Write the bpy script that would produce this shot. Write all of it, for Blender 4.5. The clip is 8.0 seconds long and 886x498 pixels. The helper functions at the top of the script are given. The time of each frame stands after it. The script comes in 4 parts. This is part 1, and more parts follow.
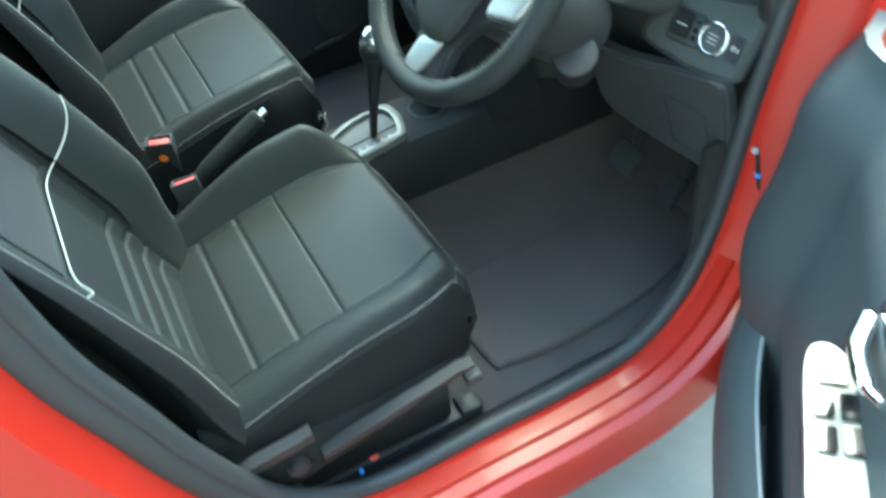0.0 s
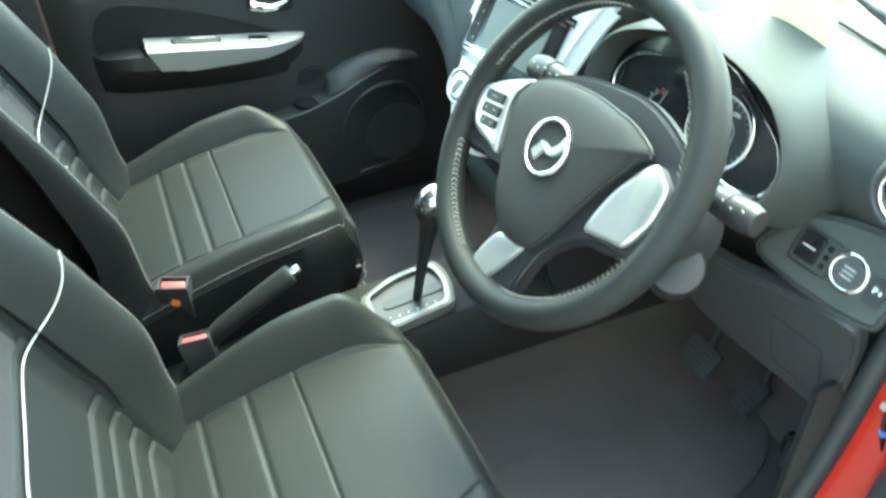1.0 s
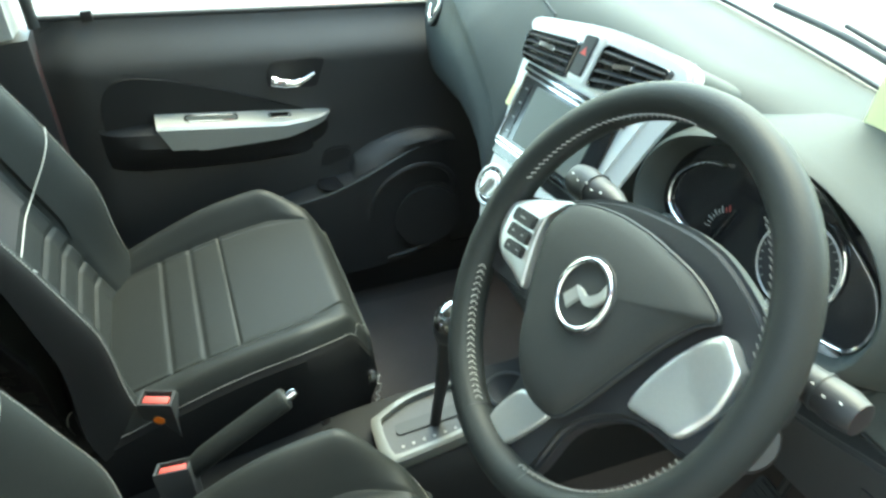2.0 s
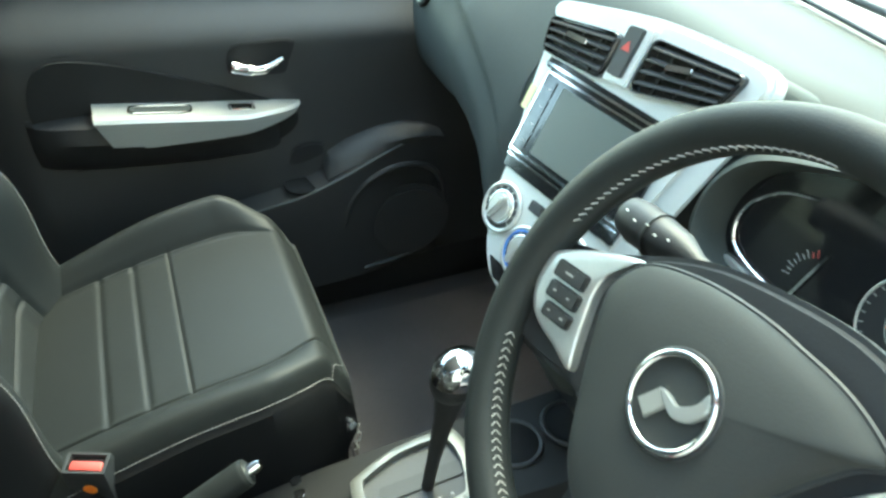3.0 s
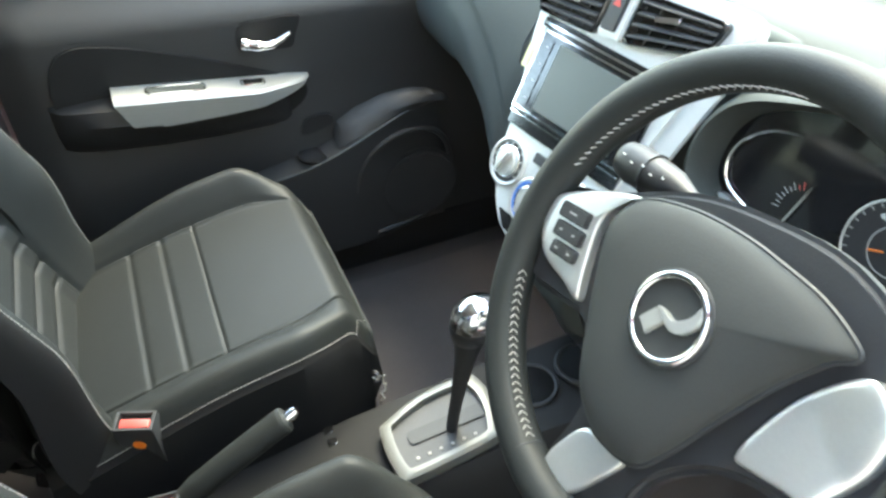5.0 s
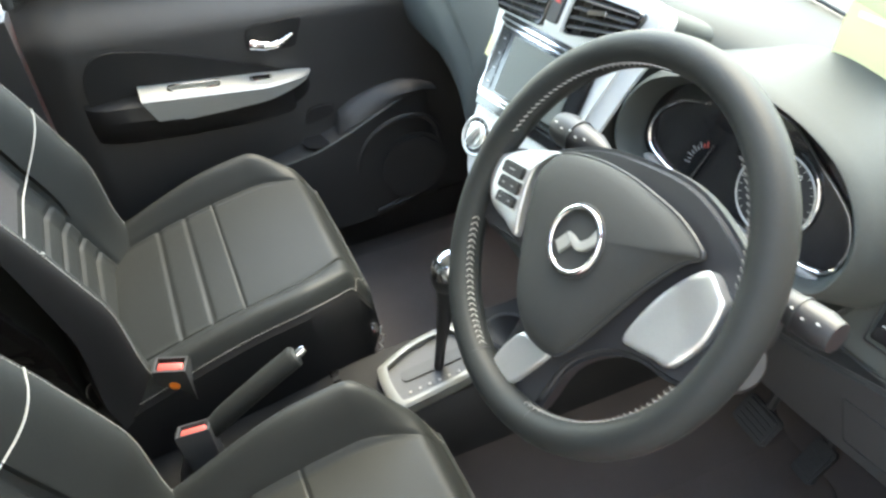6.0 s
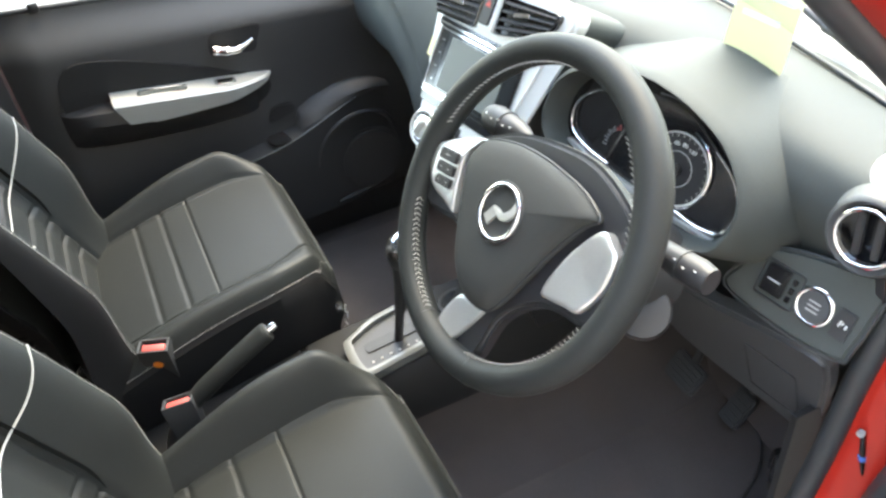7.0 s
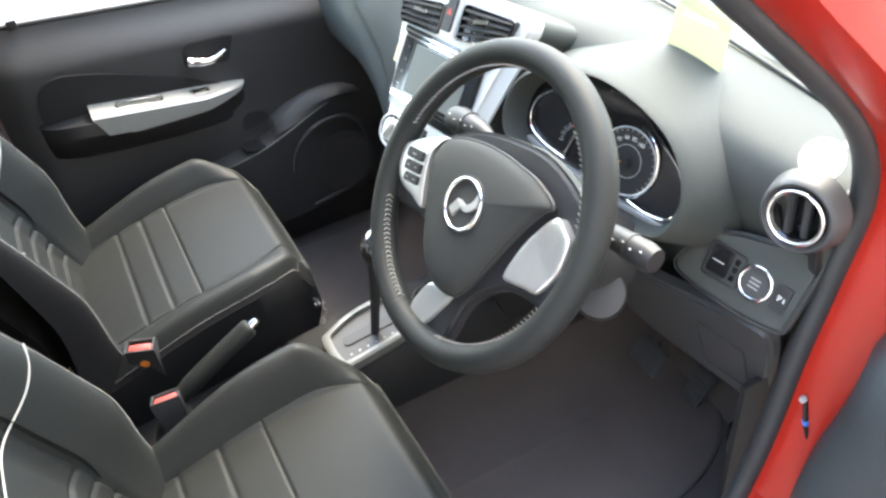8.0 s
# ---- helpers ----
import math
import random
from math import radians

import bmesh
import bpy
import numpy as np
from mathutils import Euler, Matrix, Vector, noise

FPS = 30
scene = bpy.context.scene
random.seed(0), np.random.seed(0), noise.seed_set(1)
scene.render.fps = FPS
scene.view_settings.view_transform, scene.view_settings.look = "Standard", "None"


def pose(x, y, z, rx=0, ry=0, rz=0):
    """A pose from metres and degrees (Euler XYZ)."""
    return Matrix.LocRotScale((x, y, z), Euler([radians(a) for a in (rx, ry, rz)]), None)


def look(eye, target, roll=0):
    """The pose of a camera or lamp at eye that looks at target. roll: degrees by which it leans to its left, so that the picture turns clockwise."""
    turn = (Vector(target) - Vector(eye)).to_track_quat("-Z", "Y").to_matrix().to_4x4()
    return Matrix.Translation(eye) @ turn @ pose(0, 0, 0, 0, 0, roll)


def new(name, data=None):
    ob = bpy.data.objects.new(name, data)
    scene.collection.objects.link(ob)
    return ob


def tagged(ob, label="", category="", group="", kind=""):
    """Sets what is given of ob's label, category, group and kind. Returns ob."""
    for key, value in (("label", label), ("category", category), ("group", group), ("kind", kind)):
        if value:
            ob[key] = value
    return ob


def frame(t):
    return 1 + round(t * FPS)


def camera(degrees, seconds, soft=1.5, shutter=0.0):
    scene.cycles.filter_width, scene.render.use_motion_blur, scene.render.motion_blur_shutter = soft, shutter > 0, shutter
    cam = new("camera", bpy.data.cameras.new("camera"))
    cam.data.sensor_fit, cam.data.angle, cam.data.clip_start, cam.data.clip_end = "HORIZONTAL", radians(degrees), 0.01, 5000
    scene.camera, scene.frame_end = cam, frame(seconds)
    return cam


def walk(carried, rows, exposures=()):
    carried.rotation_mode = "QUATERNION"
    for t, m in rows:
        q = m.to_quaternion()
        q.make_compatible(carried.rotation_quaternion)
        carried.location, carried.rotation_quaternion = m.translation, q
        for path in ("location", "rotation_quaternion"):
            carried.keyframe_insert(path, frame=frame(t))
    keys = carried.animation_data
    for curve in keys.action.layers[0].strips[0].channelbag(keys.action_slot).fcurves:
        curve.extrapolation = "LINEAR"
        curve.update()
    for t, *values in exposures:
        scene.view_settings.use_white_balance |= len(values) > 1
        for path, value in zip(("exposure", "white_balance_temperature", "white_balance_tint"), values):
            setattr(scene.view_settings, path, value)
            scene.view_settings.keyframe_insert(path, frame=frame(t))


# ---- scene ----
cam = camera(56.0, 8.0, soft=2.6, shutter=0.4)
PATH = [
    (0, (1.35, -0.477, 1.6), (0.069, 0.074, 0.166), -7.0),
    (0.3, (1.238, -0.452, 1.597), (-0.082, 0.08, 0.192), -5.7),
    (0.5, (1.172, -0.453, 1.593), (-0.172, 0.11, 0.223), -3.9),
    (1, (1.067, -0.405, 1.585), (-0.341, 0.172, 0.288), -1.1),
    (1.5, (0.98, -0.341, 1.574), (-0.497, 0.211, 0.343), -0.6),
    (2, (0.89, -0.293, 1.546), (-0.63, 0.203, 0.345), -1.7),
    (3.5, (0.596, -0.262, 1.444), (-0.833, 0.335, 0.178), 1.5),
    (4, (0.58, -0.261, 1.438), (-0.836, 0.328, 0.154), 0.2),
    (4.5, (0.636, -0.275, 1.461), (-0.772, 0.289, 0.158), -1.0),
    (5, (0.723, -0.292, 1.495), (-0.698, 0.239, 0.192), -2.7),
    (6.5, (0.984, -0.317, 1.625), (-0.437, 0.183, 0.31), -6.3),
    (7, (1.033, -0.326, 1.657), (-0.358, 0.224, 0.329), -6.0),
    (7.5, (1.065, -0.336, 1.677), (-0.311, 0.249, 0.349), -6.2),
    (8, (1.1, -0.346, 1.695), (-0.271, 0.259, 0.371), -6.3),
]
walk(cam, [(t, look(eye, target, roll)) for t, eye, target, roll in PATH],
     [(0.0, 4.48, 6650, -19), (0.5, 4.97, 7250, -17), (1.0, 4.95, 7550, -16), (1.5, 4.7, 7750, -15), (2.0, 4.4, 7900, -14), (3.5, 4.47, 7850, -13), (4.5, 4.65, 8000, -4), (5.0, 4.72, 8100, 1), (6.5, 4.6, 8450, 7), (8.0, 4.68, 8200, 11)])


# ---- light ----
world = bpy.data.worlds.new("sky")
scene.world = world
world.use_nodes = True
wn = world.node_tree
sky = wn.nodes.new("ShaderNodeTexSky")
sky.sky_type, sky.sun_disc = "NISHITA", False
sky.sun_elevation, sky.sun_rotation = radians(56), radians(-38)
wn.links.new(sky.outputs[0], wn.nodes["Background"].inputs[0])
wn.nodes["Background"].inputs[1].default_value = 0.15
sun = new("sun", bpy.data.lights.new("sun", "SUN"))
sun.data.energy, sun.data.angle, sun.data.color = 0.5, radians(35), (1.0, 0.97, 0.92)
sun.matrix_world = look((-2.0, 2.6, 5.0), (0, 0, 0))


# ---- materials ----
def mat(name, colour, rough=0.5, metal=0.0, grain=0.0, scale=200.0, bump=0.0, coat=0.0, spec=0.5, blotch=0.0):
    m = bpy.data.materials.new(name)
    m.use_nodes = True
    n, l = m.node_tree.nodes, m.node_tree.links
    b = n["Principled BSDF"]
    b.inputs["Base Color"].default_value = (*colour, 1)
    b.inputs["Roughness"].default_value = rough
    b.inputs["Metallic"].default_value = metal
    b.inputs["Coat Weight"].default_value = coat
    b.inputs["Coat Roughness"].default_value = 0.05
    b.inputs["Specular IOR Level"].default_value = spec
    if grain or bump or blotch:
        co = n.new("ShaderNodeTexCoord")
        fine = n.new("ShaderNodeTexNoise")
        fine.inputs["Scale"].default_value, fine.inputs["Detail"].default_value = scale, 4
        broad = n.new("ShaderNodeTexNoise")
        broad.inputs["Scale"].default_value, broad.inputs["Detail"].default_value = 9.0, 3
        for tex in (fine, broad):
            l.new(co.outputs["Object"], tex.inputs["Vector"])
        add = n.new("ShaderNodeMath")
        add.operation = "MULTIPLY_ADD"
        l.new(fine.outputs["Fac"], add.inputs[0])
        add.inputs[1].default_value = grain
        add.inputs[2].default_value = 1 - grain / 2 - blotch / 2
        add2 = n.new("ShaderNodeMath")
        add2.operation = "MULTIPLY_ADD"
        l.new(broad.outputs["Fac"], add2.inputs[0])
        add2.inputs[1].default_value = blotch
        l.new(add.outputs[0], add2.inputs[2])
        mix = n.new("ShaderNodeVectorMath")
        mix.operation = "SCALE"
        mix.inputs[0].default_value = colour
        l.new(add2.outputs[0], mix.inputs["Scale"])
        l.new(mix.outputs[0], b.inputs["Base Color"])
        if bump:
            bp = n.new("ShaderNodeBump")
            bp.inputs["Strength"].default_value, bp.inputs["Distance"].default_value = bump, 0.001
            l.new(fine.outputs["Fac"], bp.inputs["Height"])
            l.new(bp.outputs[0], b.inputs["Normal"])
    return m


# Seat sides below the stitching: darker and rougher than LEATHER.
SKIRT = mat("near_black", (0.009, 0.009, 0.0095), 0.8, grain=0.4, scale=700, bump=0.3, spec=0.25)
LEATHER = mat("leather", (0.0155, 0.0175, 0.0172), 0.56, grain=0.3, scale=520, bump=0.22, blotch=0.3, spec=0.28)
PLASTIC = mat("black_plastic", (0.018, 0.018, 0.0195), 0.5, grain=0.3, scale=600, bump=0.2, blotch=0.2)
DASH = mat("dash_plastic", (0.052, 0.0575, 0.054), 0.62, grain=0.3, scale=500, bump=0.25, blotch=0.2, spec=0.2)
SILVER = mat("silver_plastic", (0.66, 0.66, 0.64), 0.30, metal=0.75, grain=0.1, scale=300)
STACK_SILVER = mat("satin_silver_paint", (0.70, 0.71, 0.69), 0.33, metal=0.3, grain=0.06, scale=300, blotch=0.05)
GATE_SILVER = mat("grey_satin_plastic", (0.20, 0.20, 0.185), 0.38, metal=0.35, grain=0.1, scale=300)
SOFT_SILVER = mat("matt_silver_plastic", (0.33, 0.33, 0.31), 0.36, metal=0.35, grain=0.1, scale=300)
CHROME = mat("chrome", (0.85, 0.85, 0.86), 0.08, metal=1.0)
RED = mat("red_paint", (0.37, 0.017, 0.010), 0.32, coat=0.15, grain=0.06, scale=40, blotch=0.12, spec=0.35)
MAT = mat("mat_carpet", (0.090, 0.077, 0.073), 0.95, grain=0.7, scale=800, bump=0.8, blotch=0.35, spec=0.2)
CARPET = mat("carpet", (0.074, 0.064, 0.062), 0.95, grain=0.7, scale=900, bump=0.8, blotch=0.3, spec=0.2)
RUBBER = mat("rubber", (0.028, 0.03, 0.032), 0.5, grain=0.2)
CONCRETE = mat("concrete", (0.19, 0.185, 0.175), 0.9, grain=0.3, scale=30, bump=0.3, blotch=0.3)


# ---- mesh helpers ----
def finish(name, bm, material, parent=None, label="", smooth=True):
    me = bpy.data.meshes.new(name)
    bmesh.ops.recalc_face_normals(bm, faces=bm.faces)
    bm.to_mesh(me)
    bm.free()
    me.materials.append(material)
    if smooth:
        me.shade_smooth()
        me.set_sharp_from_angle(angle=radians(38))
    ob = new(name, me)
    if parent is not None:
        ob.parent = parent
    if label:
        ob["label"] = label
    return ob


part = finish


def thing(name, label, category, group="", kind="", at=None):
    ob = new(name)
    ob.empty_display_size = 0.05
    if at is not None:
        ob.matrix_world = at
    return tagged(ob, label, category, group, kind)


def box(x0, x1, y0, y1, z0, z1, bevel=0.004, seg=2):
    bm = bmesh.new()
    bmesh.ops.create_cube(bm, size=1, matrix=Matrix.LocRotScale(((x0 + x1) / 2, (y0 + y1) / 2, (z0 + z1) / 2), None, (x1 - x0, y1 - y0, z1 - z0)))
    if bevel:
        bmesh.ops.bevel(bm, geom=bm.edges, offset=bevel, segments=seg, profile=0.5, affect="EDGES")
    return bm


def loft(rings, closed=True, cap=True):
    """Rings of equally many points, joined to a skin."""
    bm = bmesh.new()
    vs = [[bm.verts.new(p) for p in r] for r in rings]
    n = len(vs[0])
    for a, b in zip(vs, vs[1:]):
        for i in range(n if closed else n - 1):
            bm.faces.new((a[i], a[(i + 1) % n], b[(i + 1) % n], b[i]))
    if cap and closed:
        bm.faces.new(vs[0])
        bm.faces.new(vs[-1])
    return bm


def tube(points, radius, seg=10, closed=False):
    """A round bar along points; radius: a number or one a point."""
    pts = [Vector(p) for p in points]
    n = len(pts)
    rings = []
    side = None
    for i, p in enumerate(pts):
        d = (pts[(i + 1) % n] - pts[i - 1]) if closed else (pts[min(i + 1, n - 1)] - pts[max(i - 1, 0)])
        d.normalize()
        if side is None:
            side = d.orthogonal().normalized()
        side = (side - d * side.dot(d)).normalized()
        up = d.cross(side)
        r = radius[i] if isinstance(radius, (list, tuple)) else radius
        rings.append([p + r * (math.cos(a) * side + math.sin(a) * up) for a in (2 * math.pi * k / seg for k in range(seg))])
    if closed:
        rings.append(rings[0])
        bm = loft(rings, cap=False)
        bmesh.ops.remove_doubles(bm, verts=bm.verts, dist=1e-5)
        return bm
    return loft(rings)


def smooth_path(points, n=8):
    """A Catmull-Rom curve through points."""
    p = [Vector(q) for q in points]
    p = [2 * p[0] - p[1], *p, 2 * p[-1] - p[-2]]
    out = []
    for i in range(1, len(p) - 2):
        for k in range(n):
            t = k / n
            a, b, c, d = p[i - 1 : i + 3]
            out.append(0.5 * (2 * b + (c - a) * t + (2 * a - 5 * b + 4 * c - d) * t * t + (3 * b - a - 3 * c + d) * t**3))
    out.append(p[-2])
    return out


def prism(outline, m, depth, bevel=0.0, seg=2):
    """A slab: an outline in the plane of m (its x and y), raised by depth along its z."""
    bm = bmesh.new()
    f = bm.faces.new([bm.verts.new((x, y, 0)) for x, y in outline])
    top = bmesh.ops.extrude_face_region(bm, geom=[f])
    bmesh.ops.translate(bm, verts=[v for v in top["geom"] if isinstance(v, bmesh.types.BMVert)], vec=(0, 0, depth))
    bmesh.ops.recalc_face_normals(bm, faces=bm.faces)
    if bevel:
        bmesh.ops.bevel(bm, geom=[e for e in bm.edges if all(abs(v.co.z - depth) < 1e-6 for v in e.verts)], offset=bevel, segments=seg, affect="EDGES", clamp_overlap=True)
    bmesh.ops.transform(bm, matrix=m, verts=bm.verts)
    return bm


def rounded(w, h, r, n=6, cx=0.0, cy=0.0):
    """The outline of a rectangle with round corners."""
    out = []
    for sx, sy, a0 in ((1, 1, 0), (-1, 1, 90), (-1, -1, 180), (1, -1, 270)):
        for k in range(n + 1):
            a = radians(a0 + 90 * k / n)
            out.append((cx + sx * (w / 2 - r) + r * math.cos(a), cy + sy * (h / 2 - r) + r * math.sin(a)))
    return out


def disc(radius, m, depth, bevel=0.0, n=40, sy=1.0):
    return prism([(radius * math.cos(2 * math.pi * k / n), sy * radius * math.sin(2 * math.pi * k / n)) for k in range(n)], m, depth, bevel)


def ring(radius, thick, m, n=56, seg=10, sy=1.0):
    bm = tube([(radius * math.cos(2 * math.pi * k / n), sy * radius * math.sin(2 * math.pi * k / n), 0) for k in range(n)], thick, seg, True)
    bmesh.ops.transform(bm, matrix=m, verts=bm.verts)
    return bm


def sheet(f, nu, nv, thick=0.0):
    """A surface f(u, v), u and v from 0 to 1, with a thickness along its normals."""
    bm = bmesh.new()
    g = [[bm.verts.new(f(i / nu, j / nv)) for j in range(nv + 1)] for i in range(nu + 1)]
    for i in range(nu):
        for j in range(nv):
            bm.faces.new((g[i][j], g[i + 1][j], g[i + 1][j + 1], g[i][j + 1]))
    if thick:
        bmesh.ops.recalc_face_normals(bm, faces=bm.faces)
        bmesh.ops.solidify(bm, geom=bm.faces[:], thickness=thick)
    return bm


def step(x, a, b):
    t = min(1.0, max(0.0, (x - a) / (b - a)))
    return t * t * (3 - 2 * t)


# ---- more materials ----
FABRIC = mat("ribbed_fabric", (0.05, 0.05, 0.052), 0.85, grain=0.5, scale=700, bump=0.5, spec=0.2)
HUB_SKIN = mat("airbag_skin", (0.036, 0.038, 0.037), 0.68, grain=0.25, scale=600, bump=0.15, blotch=0.2, spec=0.2)
PAD = mat("door_pad", (0.0125, 0.0125, 0.013), 0.7, grain=0.3, scale=500, bump=0.25, blotch=0.2, spec=0.3)
PIPING = mat("white_piping", (0.45, 0.45, 0.42), 0.5)
THREAD = mat("pale_thread", (0.33, 0.32, 0.30), 0.7)
GLOSS = mat("gloss_black", (0.012, 0.012, 0.013), 0.12, coat=0.5)
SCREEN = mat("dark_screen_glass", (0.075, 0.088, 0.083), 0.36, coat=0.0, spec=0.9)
PAINT_RED = mat("red_button", (0.5, 0.07, 0.06), 0.4)
ORANGE = mat("orange_button", (0.85, 0.22, 0.03), 0.4)
BLUE = mat("blue_print", (0.05, 0.2, 0.6), 0.5)
WHITE = mat("white_print", (0.68, 0.68, 0.64), 0.6)
CARD = mat("yellow_card", (0.74, 0.71, 0.38), 0.55, blotch=0.2)
LINER = mat("headliner", (0.5, 0.5, 0.48), 0.95, grain=0.2, scale=600, bump=0.2)
GREYTRIM = mat("grey_trim", (0.3, 0.3, 0.29), 0.7, grain=0.2, scale=300)
# Lighter copy of TRIM: sky light on the driver door put into colour.
LIT_TRIM = mat("lit_door_trim", (0.044, 0.050, 0.052), 0.5, grain=0.3, scale=500, bump=0.25, blotch=0.2)
KNEE = mat("knee_panel_plastic", (0.045, 0.046, 0.048), 0.5, grain=0.3, scale=500, bump=0.25, blotch=0.2)
TRIM = mat("door_trim", (0.032, 0.032, 0.033), 0.5, grain=0.3, scale=500, bump=0.25, blotch=0.2)


def glass(name, tint):
    m = bpy.data.materials.new(name)
    m.use_nodes = True
    n, l = m.node_tree.nodes, m.node_tree.links
    n.remove(n["Principled BSDF"])
    clear, shine, mix = (n.new("ShaderNode" + k) for k in ("BsdfTransparent", "BsdfGlossy", "MixShader"))
    clear.inputs[0].default_value = (*tint, 1)
    shine.inputs["Roughness"].default_value = 0.02
    mix.inputs[0].default_value = 0.05
    l.new(clear.outputs[0], mix.inputs[1])
    l.new(shine.outputs[0], mix.inputs[2])
    l.new(mix.outputs[0], n["Material Output"].inputs[0])
    return m


GLASS = glass("window_glass", (0.70, 0.74, 0.72))
TINT = glass("tinted_glass", (0.12, 0.13, 0.13))
SIDE_GLASS = glass("side_glass", (0.80, 0.83, 0.81))
WRAP = mat("clear_wrap", (0.55, 0.56, 0.57), 0.15)
WRAP.node_tree.nodes["Principled BSDF"].inputs["Alpha"].default_value = 0.2


def plane_at(o, yaw, tilt):
    """A frame on a face that looks at the driver: x across, y up along the face, z out of it."""
    y, a = radians(yaw), radians(tilt)
    X = Vector((math.cos(y), math.sin(y), 0))
    U = Vector((0, 0, math.cos(a))) + math.sin(a) * Vector((-math.sin(y), math.cos(y), 0))
    N = X.cross(U)
    return Matrix(((X.x, U.x, N.x, o[0]), (X.y, U.y, N.y, o[1]), (X.z, U.z, N.z, o[2]), (0, 0, 0, 1)))


def frame_slab(outer, inner, m, depth, bevel=0.0):
    """A flat frame between two outlines of equally many points."""
    rings = [[(x, y, 0) for x, y in outer], [(x, y, depth) for x, y in outer], [(x, y, depth) for x, y in inner], [(x, y, 0) for x, y in inner]]
    if bevel:
        cx, cy = sum(p[0] for p in outer) / len(outer), sum(p[1] for p in outer) / len(outer)
        small = [(cx + (x - cx) * (1 - bevel / 0.05), cy + (y - cy) * (1 - bevel / 0.05), depth) for x, y in outer]
        rings[1] = [(x, y, depth - bevel) for x, y in outer]
        rings.insert(2, small)
    rings.append(rings[0])
    bm = loft(rings, cap=False)
    bmesh.ops.remove_doubles(bm, verts=bm.verts, dist=1e-6)
    bmesh.ops.transform(bm, matrix=m, verts=bm.verts)
    return bm


def shrink(outline, k, c=None):
    cx, cy = c or (sum(p[0] for p in outline) / len(outline), sum(p[1] for p in outline) / len(outline))
    return [(cx + (x - cx) * k, cy + (y - cy) * k) for x, y in outline]


def curve2(points, n=5, closed=True):
    """A smooth outline through points in a plane."""
    p = [(*q, 0) for q in points]
    if closed:
        k = len(p)
        path = smooth_path([p[-2], p[-1], *p, p[0], p[1]], n)
        return [(v.x, v.y) for v in path[2 * n : (2 + k) * n]]
    return [(v.x, v.y) for v in smooth_path(p, n)]


def stitches(path, side, size=0.006, gap=0.009, thick=0.0009, slant=0.0):
    """Short threads laid across or along a path; side: the direction of a thread at each point."""
    bm = bmesh.new()
    pts = [Vector(p) for p in path]
    run, nxt = 0.0, gap
    for a, b in zip(pts, pts[1:]):
        seg = (b - a).length
        while run + seg >= nxt:
            q = a.lerp(b, (nxt - run) / seg)
            along = (b - a).normalized()
            d = (Vector(side(q)) * (1 - abs(slant)) + along * slant).normalized() if side else along
            w = along if side else d.orthogonal()
            k = d.cross(w).normalized()
            w = k.cross(d).normalized()
            rot = Matrix((d, w, k)).transposed().to_4x4()
            bmesh.ops.create_cube(bm, size=1, matrix=Matrix.Translation(q) @ rot @ Matrix.Diagonal((size, thick * 2, thick * 2, 1)))
            nxt += gap
        run += seg
    return bm


def text_part(name, body, size, m, material, parent):
    cu = bpy.data.curves.new(name, "FONT")
    cu.body, cu.size, cu.extrude = body, size, 0.0002
    cu.align_x, cu.align_y = "CENTER", "CENTER"
    tmp = bpy.data.objects.new(name, cu)
    scene.collection.objects.link(tmp)
    me = bpy.data.meshes.new_from_object(tmp.evaluated_get(bpy.context.evaluated_depsgraph_get()))
    bpy.data.objects.remove(tmp)
    me.transform(m)
    me.materials.clear()
    me.materials.append(material)
    ob = new(name, me)
    ob.parent = parent
    return ob


# ---- the place round the car ----
bm = bmesh.new()
bmesh.ops.create_grid(bm, x_segments=8, y_segments=8, size=400)
ground = finish("ground", bm, CONCRETE)
tagged(ground, "grey concrete forecourt under the car", "ground", kind="structure")
# Assumed wall, placed and sized to cut sky light from the driver's side.
PLASTER = mat("beige_render", (0.30, 0.28, 0.25), 0.9, grain=0.25, scale=60, bump=0.4, blotch=0.25)
yard = finish("wall_sky_block", box(3.0, 3.25, -9.0, 9.0, 0.0, 4.6, 0.01), PLASTER)
tagged(yard, "assumed beige wall beside the forecourt, added to cut side sky light", "wall", kind="structure")

# ---- body shell ----
FLOOR = 0.25
body = thing("car_body", "red hatchback body shell with its driver door opening", "car body", kind="structure")
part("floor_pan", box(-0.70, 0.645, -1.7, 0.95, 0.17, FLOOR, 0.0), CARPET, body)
SEAL = smooth_path(
    [(0.64, -0.60, 1.52), (0.65, -0.645, 1.28), (0.655, -0.652, 1.10), (0.655, -0.648, 1.0), (0.655, -0.632, 0.89), (0.655, -0.60, 0.77), (0.655, -0.567, 0.645),
     (0.652, -0.50, 0.47), (0.65, -0.42, 0.385), (0.648, -0.32, 0.345), (0.645, -0.148, 0.338), (0.643, 0.03, 0.330), (0.64, 0.18, 0.345), (0.635, 0.275, 0.42),
     (0.632, 0.325, 0.53), (0.63, 0.352, 0.66), (0.628, 0.368, 0.80), (0.628, 0.392, 0.95), (0.63, 0.402, 1.05), (0.63, 0.378, 1.135), (0.63, 0.31, 1.225),
     (0.63, 0.167, 1.36), (0.63, 0.02, 1.485), (0.63, -0.2, 1.56)], 6)
part("weatherstrip", tube(SEAL, 0.0165, 12), RUBBER, body, "black rubber door seal")


